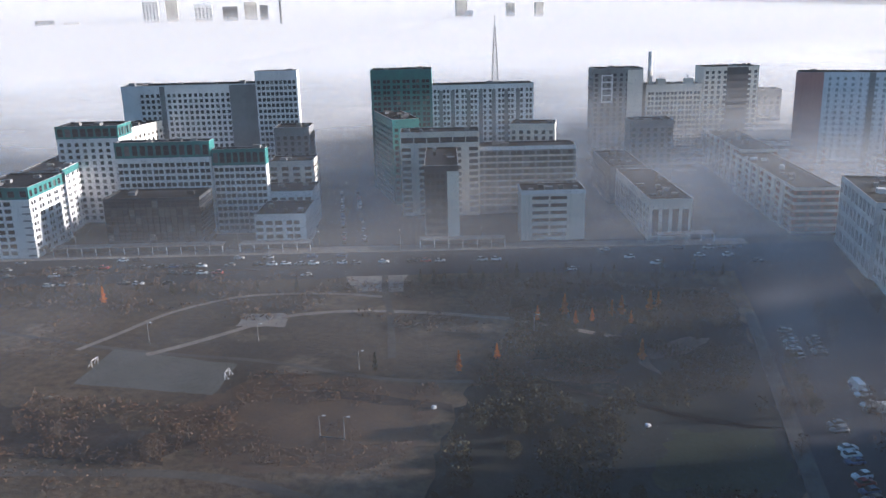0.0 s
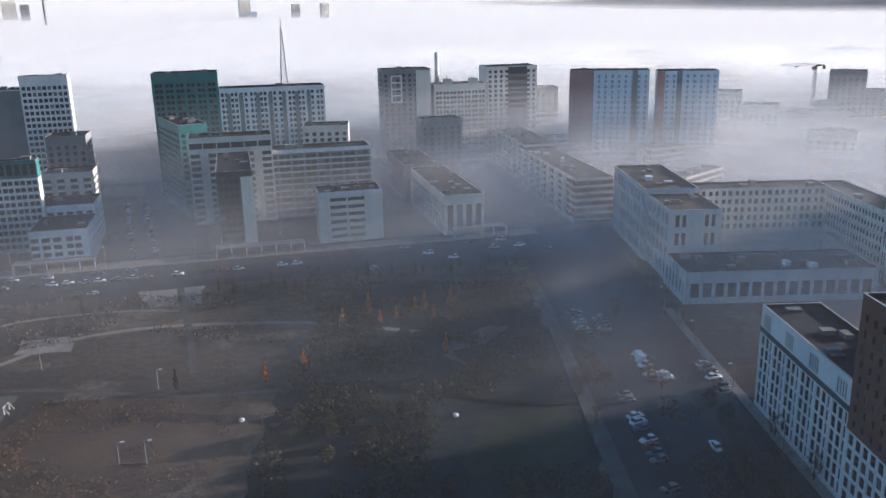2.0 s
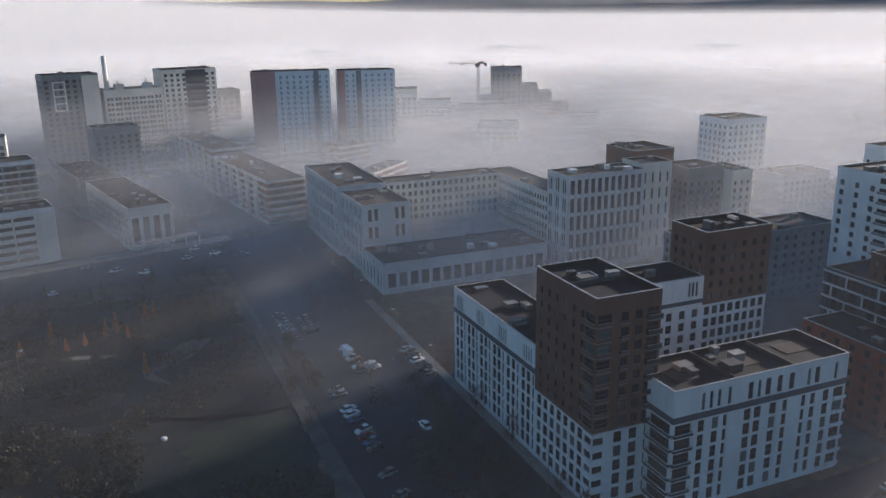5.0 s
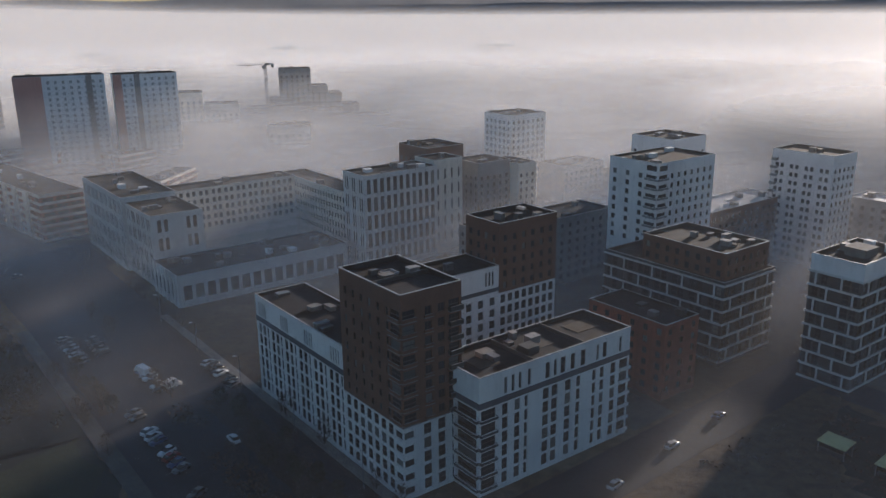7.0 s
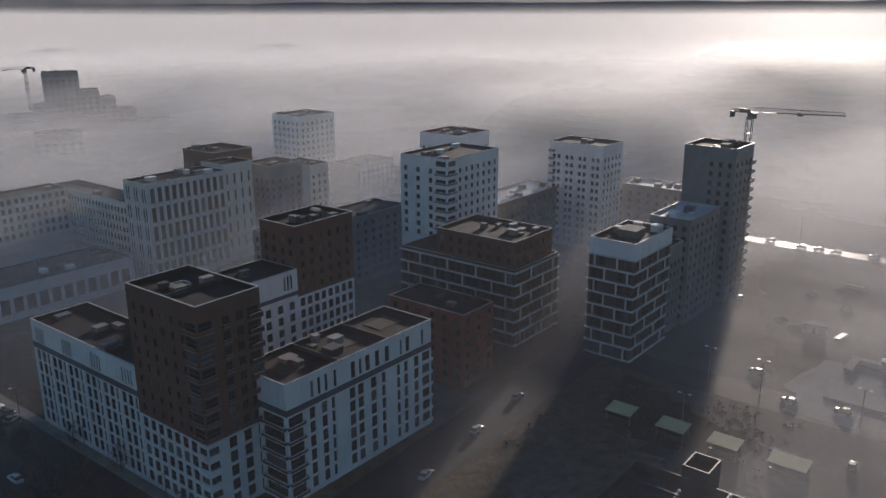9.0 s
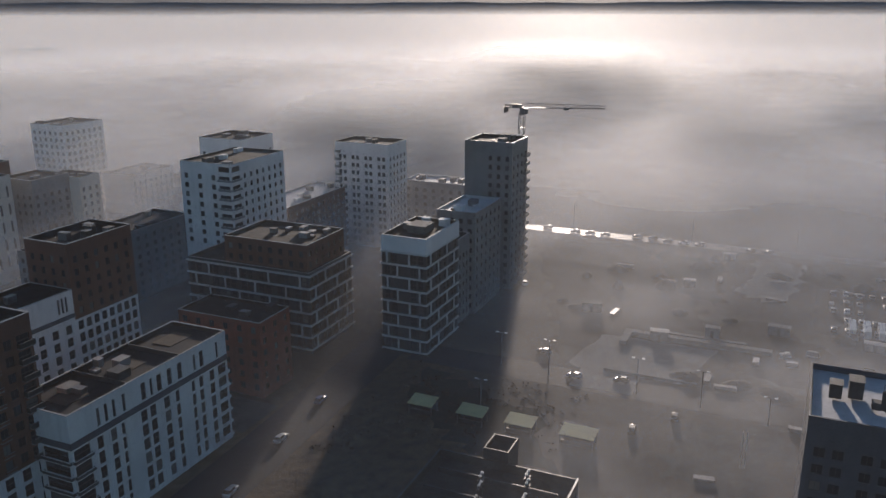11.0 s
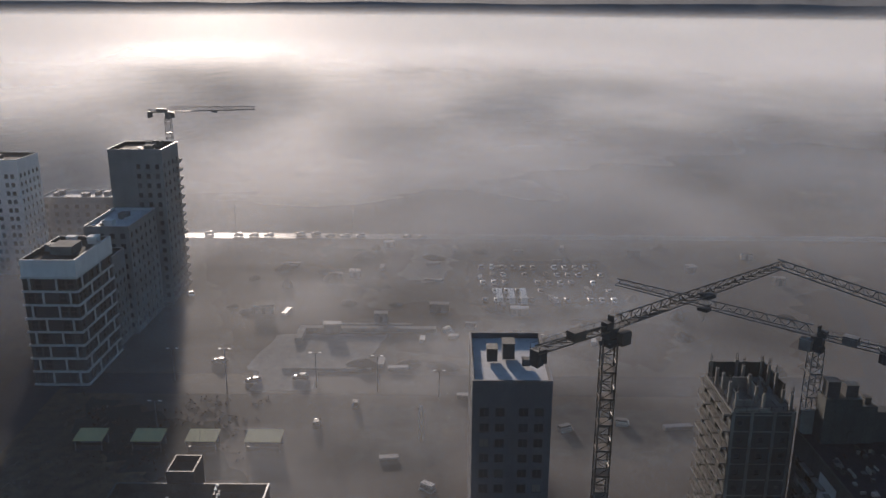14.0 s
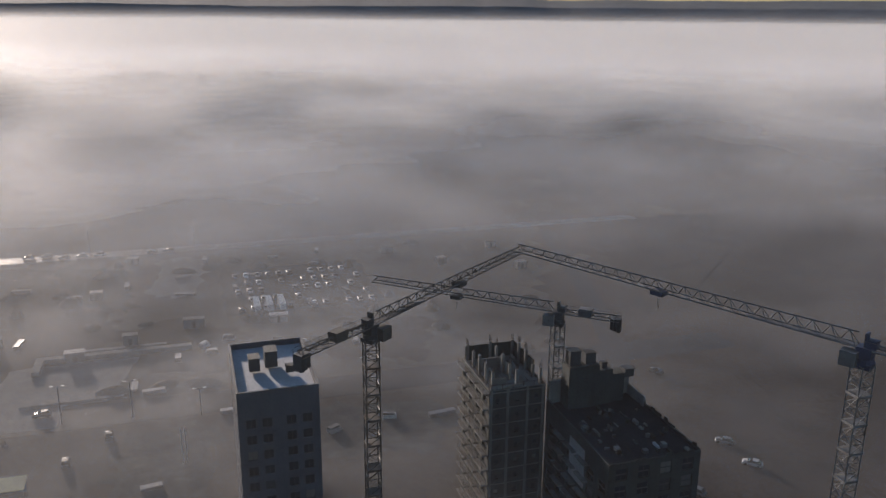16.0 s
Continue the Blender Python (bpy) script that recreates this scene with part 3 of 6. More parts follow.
# the building sites in the east
patch("site_ground", [(120, 20), (205, 92), (345, 112), (620, 150), (620, -140), (90, -150), (90, -60), (120, -30)], 0.03, "bare", "trampled clay of the building yards", "ground", 2.0)
patch("site_road", [(192, -150), (192, 96), (204, 96), (204, -150)], 0.06, "asphalt", "dull site road between the yards", "road")
patch("site_road", [(140, 31), (140, 37), (192, 31), (192, 25)], 0.065, "bare", "dirt drive between the huts", "road", 0.6)
patch("concrete_pad", [(206, 22), (232, 18), (232, 50), (206, 54)], 0.07, "concrete", "concrete pad with stored materials", "concrete pad", 0.8)
patch("concrete_pad", [(194, 34), (206, 34), (206, 50), (194, 50)], 0.075, "concrete", "pale concrete slab beside the poles", "concrete pad", 0.5)
patch("far_road", [(338, -200), (346, -200), (346, 160), (338, 160)], 0.07, "wet", "wet shining road with traffic", "road")
patch("park_lot", [(258, -60), (308, -60), (308, -8), (258, -8)], 0.065, "asphalt", "damp car park among the yards", "car park", 1.0)
patch("rough_grass", [(214, 60), (330, 100), (330, 56), (250, 20), (236, 34)], 0.06, "soil", "dark rough grass among the yards", "grass", 3.0)
patch("field", [(120, -84), (200, -92), (340, -150), (340, -420), (60, -420), (90, -120)], 0.05, "soil", "dark open field beyond the building site", "field", 3.0)
ribbon("far_track", [(150, -60), (160, -90), (190, -110), (250, -130), (330, -150)], 7.0, 0.08, "asphalt", "dull road past the building site", "road")
ribbon("far_track", [(230, -20), (246, -60), (262, -100), (290, -150)], 6.0, 0.085, "bare", "pale track through the yards", "track")

for pts, mt in (([(212, -8), (240, -14), (262, 6), (248, 22), (222, 14)], "soil"), ([(150, 40), (176, 52), (188, 88), (170, 84), (152, 62)], "meadow"), ([(154, 2), (186, -4), (188, 20), (160, 22)], "gravel"),
                ([(270, 20), (318, 24), (330, 48), (290, 50)], "meadow"), ([(208, -60), (240, -70), (246, -40), (216, -34)], "soil"), ([(280, 0), (326, -6), (330, 14), (284, 16)], "concrete"), ([(160, -50), (186, -56), (188, -24), (166, -20)], "gravel")):
    patch("yard_ground", pts, 0.055, mt, "patch of uneven ground in the building yards", "ground", 2.5)

# ---- the new block: white wings round a court, two brown towers ----
FH = 3.05


def attic(L, n, k, z=20.9):
    return [(groups(L, n, k, 0.62, 0.45, 1.6), [(z, z + 3.6)])]


w = building("apartment_wing", "white apartment wing with slot-windowed attic and slate band", 81, 95, 143.3, 186, 26, "white",
             {"W": attic(42.7, 4, 4) + [([(u, v) for k in range(6) for u, v in ((1.0 + 7.1 * k, 2.7 + 7.1 * k), (3.4 + 7.1 * k, 5.1 + 7.1 * k), (5.9 + 7.1 * k, 6.8 + 7.1 * k))], rows(0.8, 6, FH, 0.25, 2.6))],
              "S": [], "N": [(cols(14, 4, 1.4), rows(1.0, 6, FH, 0.6, 1.9))]},
             bands=((19.3, 20.6, "band", 0.10),), roof_m="bitumen", units=5, group="new block")
w = building("apartment_block", "white lower storeys under the brown tower", 81, 95.5, 121, 143.3, 16, "white",
             {"W": [(cols(22.3, 7, 1.85, 0.9, 3.4), rows(0.6, 5, FH, 0.35, 2.4)), ([(19.6, 22.0)], rows(0.6, 5, FH, 0.7, 1.5))],
              "S": [([(0.3, 2.6)], rows(0.6, 5, FH, 0.7, 1.5)), (cols(14.5, 3, 1.85, 5.0, 0.6), rows(0.6, 5, FH, 0.35, 2.4))]}, parapet=0.2, group="new block")
balconies(w, "S", 14.5, 22.3, 0.05, 2.9, [0.6 + FH * i for i in range(5)], 0.35, "white", "white", 0.55)
balconies(w, "W", 14.5, 22.3, 19.3, 22.25, [0.6 + FH * i for i in range(5)], 0.35, "white", "white", 0.55)
w = building("apartment_tower", "brown brick apartment tower with corner balconies", 81, 95.5, 121, 143.3, 43.5, "brown",
             {"W": [(cols(22.3, 6, 1.1, 1.6, 4.2), rows(16.3, 8, FH, 0.7, 1.7)), ([(18.6, 21.9)], rows(16.3, 8, FH, 0.4, 2.1))],
              "S": [([(0.4, 3.3)], rows(16.3, 8, FH, 0.4, 2.1)), (cols(14.5, 2, 1.6, 5.6, 4.2), rows(16.3, 8, FH, 0.6, 1.8)), ([(11.3, 13.9)], rows(16.3, 8, FH, 0.3, 2.2))]},
             z0=16.0, parapet=1.1, units=3, group="new block")
balconies(w, "S", 14.5, 22.3, 0.05, 3.4, [16.4 + FH * i for i in range(8)], 0.5, "grey", "brown", 0.7)
balconies(w, "W", 14.5, 22.3, 18.5, 22.25, [16.4 + FH * i for i in range(8)], 0.5, "grey", "brown", 0.7)
balconies(w, "S", 14.5, 22.3, 11.2, 14.4, [16.4 + FH * i for i in range(8)], 0.9, "grey", "dark", 0.9)
balconies(w, "S", 14.5, 22.3, 5.4, 7.4, [16.4 + FH * i for i in range(8)], 0.4, "grey", "brown", 0.5)
part("hatch_frame", boxes((6.0, 9.0, 13.5, 13.7, 42.45, 42.95), (6.0, 9.0, 16.3, 16.5, 42.45, 42.95), (6.0, 6.2, 13.7, 16.3, 42.45, 42.95), (8.8, 9.0, 13.7, 16.3, 42.45, 42.95)), M["coping"], w, "pale kerb round a roof hatch")
part("fire_wall", boxes((0.4, 14.1, 10.6, 10.85, 42.42, 43.3)), M["dark"], w, "low dark wall across the roof")
w = building("apartment_wing", "white apartment wing with balconied ends and a gravel roof", 93.5, 137, 113, 127.5, 26, "white",
             {"S": [([(6.4, 7.2), (8.3, 9.1), (10.2, 11.0), (12.7, 13.5), (17.6, 18.9), (20.0, 20.8), (21.9, 23.3), (24.9, 26.2), (27.9, 29.3), (32.7, 33.5), (34.7, 36.0), (40.0, 40.8)], [(20.9, 24.5)]),
                     ([(5.9, 7.4), (9.2, 10.7), (11.9, 12.8), (17.0, 18.7), (19.5, 21.2), (23.4, 25.1), (26.8, 28.0), (31.7, 32.8), (34.1, 35.4), (37.5, 39.1)], rows(0.8, 6, FH, 0.3, 2.5)), ([(0.5, 4.2)], rows(1.0, 6, FH, 0.4, 2.2)), ([(40.3, 43.0)], rows(1.0, 6, FH, 0.4, 2.2))],
              "W": [([(0.5, 6.0), (7.5, 13.6)], rows(1.0, 6, FH, 0.4, 2.2))]},
             bands=((19.3, 20.6, "band", 0.10),), roof_m="bitumen", units=6, group="new block")
balconies(w, "S", 43.5, 14.5, 0.05, 4.4, [1.0 + FH * i for i in range(6)], 0.6, "white", "dark", 0.6)
balconies(w, "S", 43.5, 14.5, 40.2, 43.45, [1.0 + FH * i for i in range(6)], 0.6, "white", "white", 0.4)
for q in ((14.5, 0.4, 14.8, 14.1), (29.0, 0.4, 29.3, 14.1)):
    part("fire_wall", boxes((q[0], q[2], q[1], q[3], 25.2, 26.1)), M["dark"], w, "low dark wall across the roof")
for q in ((4.0, 4.5, 9.5, 9.5), (19.0, 5.0, 25.0, 9.0), (33.0, 6.0, 40.0, 11.0)):
    part("terrace_deck", boxes((q[0], q[2], q[1], q[3], 25.21, 25.32)), M["bare"], w, "patched terrace paving on the roof")
balconies(w, "W", 43.5, 14.5, 7.2, 14.4, [1.0 + FH * i for i in range(6)], 0.6, "white", "dark", 0.6)
w = building("apartment_wing", "white apartment wing behind the court", 95.5, 129.4, 149, 162, 33, "white",
             {"S": attic(33.9, 3, 3, 28.2) + [(cols(33.9, 9, 1.7), rows(1.0, 8, FH, 0.5, 2.1))], "W": [(cols(13, 3, 1.5), rows(1.0, 8, FH, 0.5, 2.1))]},
             bands=((26.4, 27.4, "band", 0.10),), units=3, group="new block")
w = building("apartment_block", "white lower storeys under the second brown tower", 129.4, 149, 149, 162, 25.6, "white",
             {"S": [(cols(19.6, 8, 1.6, 0.7), rows(1.0, 8, FH, 0.45, 2.2))], "W": []}, parapet=0.2, group="new block")
w = building("apartment_tower", "second brown brick apartment tower of the block", 129.4, 149, 149, 162, 43.5, "brown",
             {"S": [(cols(19.6, 6, 1.2, 1.5), rows(25.8, 5, FH, 0.7, 1.7))], "W": [(cols(13, 4, 1.2, 1.4), rows(25.8, 5, FH, 0.7, 1.7))]}, z0=25.6, parapet=1.1, units=5, group="new block")
w = building("brick_house", "dull red brick house with a dark flat roof", 156, 169, 118, 143, 20, "red",
             {"S": [(cols(13, 3, 1.5), rows(1.0, 6, FH, 0.7, 1.7))], "W": [(cols(25, 6, 1.5), rows(1.0, 6, FH, 0.7, 1.7))]}, units=3)

# ---- the courtyard block with the arcade ----
w = building("arcade_hall", "pale low hall with tall arcade openings along its front", 86, 150, 258, 281, 11, "stone",
             {"S": [(cols(64, 15, 2.9, 1.8), [(2.2, 7.2)])], "W": [(cols(23, 6, 1.7, 1.2), [(2.2, 7.2)])]}, roof_m="gravel", units=14, group="arcade block")
strips(w, "fin", "W", 64, 23, [(u - 0.3, u + 0.3, 0, 11.0) for u in (0.6, 4.2, 8.0, 11.8, 15.6, 19.4, 22.5)], 0.35, "white")
w = building("office_wing", "pale office wing with paired tall windows", 87, 106, 283, 310, 26, "stone",
             {"S": [(groups(19, 2, 2, 1.4, 1.0, 2.4), rows(12.0, 2, 6.6, 1.2, 4.4))], "W": [(groups(27, 5, 2, 1.3, 0.6, 1.0), rows(1.0, 4, 6.1, 0.9, 4.3))]}, roof_m="gravel", units=6, group="arcade block")
w = building("office_wing", "pale stepped office wing along the avenue", 85.5, 106, 310, 361, 28, "stone",
             {"S": [], "W": [(groups(51, 9, 2, 1.3, 0.7, 1.0), rows(1.0, 4, 6.5, 0.9, 4.6))]}, roof_m="gravel", units=7, group="arcade block")
w = building("office_wing", "pale rear wing of the courtyard block", 106, 160, 317, 330, 26, "cream",
             {"S": [(groups(54, 10, 2, 1.4, 1.0), rows(9.0, 5, 3.3, 0.8, 1.9))]}, roof_m="gravel", units=3, group="arcade block")
w = building("office_wing", "pale side wing of the courtyard block", 160, 172, 268, 330, 25.5, "cream",
             {"W": [(groups(62, 9, 3, 1.4, 0.9), rows(6.0, 5, 3.6, 0.8, 2.0))], "S": [(cols(12, 3, 1.5), rows(6.0, 5, 3.6, 0.8, 2.0))]}, roof_m="gravel", units=3, group="arcade block")
w = building("office_block", "white office block with tall two-storey window bays", 155, 188, 253, 267.5, 36, "stone",
             {"S": [(cols(33, 11, 1.65, 1.3), rows(1.5, 5, 6.7, 0.7, 5.3))], "W": [(groups(14.5, 3, 2, 0.9, 0.5, 1.2), rows(1.5, 5, 6.7, 0.9, 5.0))]}, roof_m="gravel", units=6)
w = building("office_block", "pale slim block with narrow slot windows", 188.2, 202, 255, 268, 37.5, "cream",
             {"S": [(cols(13.8, 4, 0.9, 1.4), rows(4.0, 5, 6.2, 1.0, 4.0))]}, units=1)
w = building("apartment_block", "dark brown apartment block with stepped roof", 197, 216, 272, 292, 39, "brown", {"S": [(cols(19, 6, 1.3), rows(1.0, 11, FH, 0.8, 1.6))], "W": [(cols(20, 6, 1.3), rows(1.0, 11, FH, 0.8, 1.6))]}, units=4)
w = building("apartment_block", "dark grey apartment block", 211, 228, 256, 272, 33.5, "grey", {"S": [(cols(17, 5, 1.3), rows(1.0, 9, FH, 0.8, 1.6))], "W": [(cols(16, 5, 1.3), rows(1.0, 9, FH, 0.8, 1.6))]}, units=3)
w = building("apartment_block", "pale grey apartment block in the haze", 228, 238, 251, 268, 32, "cream", {"S": [(cols(10, 3, 1.3), rows(1.0, 9, FH, 0.8, 1.6))]}, units=2)

# ---- the eastern blocks ----
w = building("apartment_tower", "white apartment tower with square dark windows", 271, 294, 304, 324, 43, "white",
             {"S": [(cols(23, 7, 1.5), rows(1.0, 13, FH, 0.8, 1.6))], "W": [(cols(20, 6, 1.5), rows(1.0, 13, FH, 0.8, 1.6))]}, units=3)
w = building("apartment_block", "long pale apartment block in the haze", 288, 316, 284, 302, 19, "cream", {"S": [(cols(28, 8, 1.5), rows(1.0, 5, FH, 0.8, 1.6))]}, units=3)
w = building("apartment_block", "pale stepped block in the haze", 316, 335, 268, 284, 15, "cream", {"S": [(cols(19, 6, 1.5), rows(1.0, 4, FH, 0.8, 1.6))]}, units=2)
w = building("apartment_block", "long low grey block beyond the court", 168, 226, 198, 214, 24, "grey", {"S": [(cols(58, 15, 1.5), rows(1.0, 7, FH, 0.8, 1.6))], "W": [(cols(16, 4, 1.5), rows(1.0, 7, FH, 0.8, 1.6))]}, units=5)
w = building("apartment_tower", "white apartment tower with loggias and scattered square windows", 209, 238, 165, 185, 46.5, "white",
             {"S": [([(0.6, 4.6)], rows(19.0, 9, FH, 0.5, 1.7)), (cols(29, 7, 1.35, 6.4, 1.4), rows(19.0, 8, FH, 0.7, 1.7))],
              "W": [([(15.2, 19.4)], rows(19.0, 9, FH, 0.5, 1.7)), (cols(20, 3, 1.6, 1.4, 6.2), rows(19.0, 8, FH, 0.7, 1.7))]}, roof_m="gravel", units=5, parapet=0.6)
balconies(w, "S", 29, 20, 0.1, 4.9, [19.3 + FH * i for i in range(8)], 0.5, "white", "grey", 0.7)
balconies(w, "W", 29, 20, 15.0, 19.9, [19.3 + FH * i for i in range(8)], 0.5, "white", "grey", 0.7)
w = building("apartment_tower", "white apartment tower with a round roof hood", 256, 276, 196, 216, 45.5, "white", {"S": [(cols(20, 6, 1.4), rows(4.0, 12, FH, 0.8, 1.7))], "W": [(cols(20, 6, 1.4), rows(4.0, 12, FH, 0.8, 1.7))]}, units=5)


def ribboned(name, label, x0, x1, y0, y1, z1, first, fh, n, seed, wall="dark", rib="stone", roof="gravel", units=3):
    """Dark storeys tied by pale slab edges, with pale posts set off from floor to floor."""
    w, d = x1 - x0, y1 - y0
    ob = building(name, label, x0, x1, y0, y1, z1, wall,
                  {"S": [(groups(w, max(2, int(w / 5.5)), 2, 1.7, 0.5, 0.8), rows(first, n, fh, 0.6, fh - 1.2))],
                   "W": [(groups(d, max(2, int(d / 5.5)), 2, 1.7, 0.5, 0.8), rows(first, n, fh, 0.6, fh - 1.2))]}, roof_m=roof, units=units, parapet=1.0,
                  bands=[(first + fh * i - 0.26, first + fh * i + 0.26, rib, 0.35) for i in range(n + 1)])
    for side, L in (("S", w), ("W", d)):
        rects = []
        for i in range(n):
            k = max(2, round(L / 9.5))
            for j in range(k):
                u = L * (j + (0.26 if (i + seed) % 2 else 0.72)) / k
                rects.append((u - 0.22, u + 0.22, first + fh * i + 0.26, first + fh * (i + 1) - 0.26))
        strips(ob, "post", side, w, d, rects, 0.33, rib)
    return ob


w = ribboned("apartment_block", "dark apartment block wrapped in white slab edges", 195.7, 218, 91.5, 105, 34, 0.7, 3.6, 8, 0)
part("parapet_wall", boxes((-0.3, 22.6, -0.3, 0.1, 29.8, 33.98), (-0.3, 0.1, 0.1, 13.4, 29.8, 33.98)), M["white"], w, "white crown above the top storey")
part("penthouse", boxes((8, 14, 4, 9.5, 33.0, 35.0), (7.8, 14.2, 3.8, 9.7, 35.0, 35.2)), M["concrete"], w, "weathered concrete lift house")
w = ribboned("apartment_block", "dark apartment block wrapped in white slab edges", 184, 207, 121.5, 163, 24, 1.4, 3.6, 6, 1, units=1)
w = building("apartment_block", "dark brown upper storeys with a cluttered roof", 185, 205, 122.5, 150, 31.5, "brown", {"S": [(cols(20, 6, 1.4), rows(24.2, 2, 3.1, 0.6, 1.8))], "W": [(cols(27.5, 8, 1.4), rows(24.2, 2, 3.1, 0.6, 1.8))]}, z0=24.0, roof_m="gravel", units=7)
w = building("apartment_block", "dark brick house with a pale cluttered roof", 246, 291, 170, 186, 24, "brown", {"S": [(cols(45, 12, 1.5), rows(1.0, 7, FH, 0.8, 1.6))], "W": [(cols(16, 4, 1.5), rows(1.0, 7, FH, 0.8, 1.6))]}, roof_m="snowroof", units=6)
w = building("apartment_tower", "pale apartment tower with saw-edged balconies", 287, 303, 150, 174, 42, "white", {"S": [(cols(16, 5, 1.5), rows(1.0, 12, FH, 0.8, 1.6))], "W": [(groups(24, 4, 2, 1.4, 0.7), rows(1.0, 12, FH, 0.8, 1.6))]}, units=3)
balconies(w, "W", 16, 24, 0.1, 2.6, [1.0 + FH * i for i in range(13)], 1.2, "white", "grey")
w = building("apartment_block", "long grey block with small huts on its roof", 306, 320, 118, 153, 24.5, "grey", {"W": [(cols(35, 9, 1.5), rows(1.0, 7, FH, 0.8, 1.6))]}, roof_m="snowroof", units=6)
w = building("apartment_tower", "tall grey apartment tower with balconies up its edge", 259, 275, 89.3, 106.3, 50.8, "grey", {"S": [(cols(16, 4, 1.5), rows(1.0, 15, FH, 0.8, 1.6))], "W": [(cols(17, 3, 1.3, 8.6, 1.2), rows(1.0, 15, FH, 0.8, 1.6))]}, units=7)
balconies(w, "S", 16, 17, 11.5, 15.9, [1.6 + FH * i for i in range(15)], 1.1, "grey", "grey", 0.8)
w = building("apartment_block", "grey block joined to the tall tower", 232, 255, 91.5, 104.5, 33, "grey", {"S": [(cols(23, 6, 1.5), rows(1.0, 10, FH, 0.8, 1.6))], "W": [(cols(13, 4, 1.5), rows(1.0, 10, FH, 0.8, 1.6))]}, roof_m="snowroof", units=4)
w = building("apartment_block", "low grey link block", 219, 231, 93, 104, 27, "grey", {"S": [(cols(12, 4, 1.5), rows(1.0, 7, FH, 0.8, 1.6))]}, units=2)

# the tower beside the cranes
w = building("apartment_tower", "slate grey tower with rounded square windows and a pale roof", 131, 153, -18.5, -4.7, 33, "band",
             {"W": [(groups(13.8, 2, 2, 1.7, 1.0, 1.3), rows(1.5, 9, 3.0, 0.7, 1.7))], "N": [(groups(22, 3, 2, 1.7, 1.1, 1.3), rows(1.5, 9, 3.0, 0.7, 1.7))]},
             roof_m="snowroof", parapet=1.0, coping="band")
part("parapet_lining", boxes((0.3, 21.7, 0.28, 0.42, 31.9, 32.99), (0.3, 21.7, 13.38, 13.52, 31.9, 32.99), (0.28, 0.42, 0.42, 13.38, 31.9, 32.99), (21.58, 21.72, 0.42, 13.38, 31.9, 32.99)), M["band"], w, "slate lining of the parapet")
for q in ((9.5, 12, 9.0, 10.9, 2.4), (10.5, 13.5, 5.8, 8.0, 3.0), (7.5, 8.8, 3.2, 4.6, 1.2)):
    part("roof_unit", boxes((q[0], q[1], q[2], q[3], 32.4, 32.4 + q[4]), (q[0] - 0.1, q[1] + 0.1, q[2] - 0.1, q[3] + 0.1, 32.4 + q[4], 32.5 + q[4])), M["dark"], w, "dark lift house on the pale roof")
# the building in the making
rd = random.Random(8)
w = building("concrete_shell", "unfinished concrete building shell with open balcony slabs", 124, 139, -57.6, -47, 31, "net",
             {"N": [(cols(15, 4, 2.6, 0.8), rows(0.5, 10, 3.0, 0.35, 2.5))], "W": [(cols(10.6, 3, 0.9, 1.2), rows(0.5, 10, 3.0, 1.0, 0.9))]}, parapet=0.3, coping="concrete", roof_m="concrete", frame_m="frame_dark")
for k in range(1, 11):   # balcony slabs with makeshift rails stand out of the north wall
    z = 0.5 + 3.0 * k
    for x in (0.3, 5.2, 10.1):
        part("balcony_slab", boxes((x, x + 4.3, 10.58, 11.7, z - 0.24, z)), M["concrete"], w, "bare balcony slab")
        bm = tube(tube(bmesh.new(), (x, 11.6, z + 1.0), (x + 4.3, 11.6, z + 1.0 + rd.uniform(-0.15, 0.1)), 0.04, 4), (x + rd.uniform(0, 0.4), 11.6, z + 0.55), (x + 4.2, 11.6, z + 0.5), 0.035, 4)
        for u in (0.1, 2.1, 4.2):
            tube(bm, (x + u, 11.6, z), (x + u, 11.6, z + 1.05), 0.035, 4)
        part("site_rail", bm, M["bark"], w, "makeshift timber rail")
strips(w, "pilaster", "W", 15, 10.6, [(u, u + 0.5, 0.5, 31.0) for u in (0.1, 3.2, 6.9, 9.9)], 0.14, "concrete", "stained concrete pier")
strips(w, "slab_edge", "W", 15, 10.6, [(0.1, 10.5, 0.4 + 3.0 * k, 0.62 + 3.0 * k) for k in range(1, 11)], 0.07, "concrete", "raw slab edge")
for k in range(15):
    x, y = 0.7 + (k % 5) * 3.4, 0.8 + (k // 5) * 4.5
    h = 33.2 + rd.uniform(0.0, 1.6)
    part("column", boxes((x - 0.24, x + 0.24, y - 0.24, y + 0.24, 30.6, h)), M["concrete"], w, "bare concrete column")
    bm = bmesh.new()
    for u in (-0.17, 0.0, 0.17):
        for v in (-0.17, 0.17):
            tube(bm, (x + u, y + v, h - 0.1), (x + u + rd.uniform(-0.12, 0.12), y + v + rd.uniform(-0.12, 0.12), h + rd.uniform(0.7, 1.6)), 0.03, 3)
    part("rebar", bm, M["bark"], w, "rusty starter bars")
for x0, x1, y0, y1, h in ((0.2, 0.5, 4.0, 10.3, 0.9), (5.0, 14.6, 0.2, 0.5, 3.0), (14.4, 14.7, 0.6, 10.2, 2.9), (6.0, 9.5, 4.9, 5.15, 2.5), (9.2, 9.45, 5.2, 9.6, 2.3), (2.0, 2.2, 6.8, 9.8, 1.6)):
    part("wall_panel", boxes((x0, x1, y0, y1, 30.7, 30.7 + h)), M["net" if h > 2.6 else "concrete"], w, "half-built wall panel on the top deck")
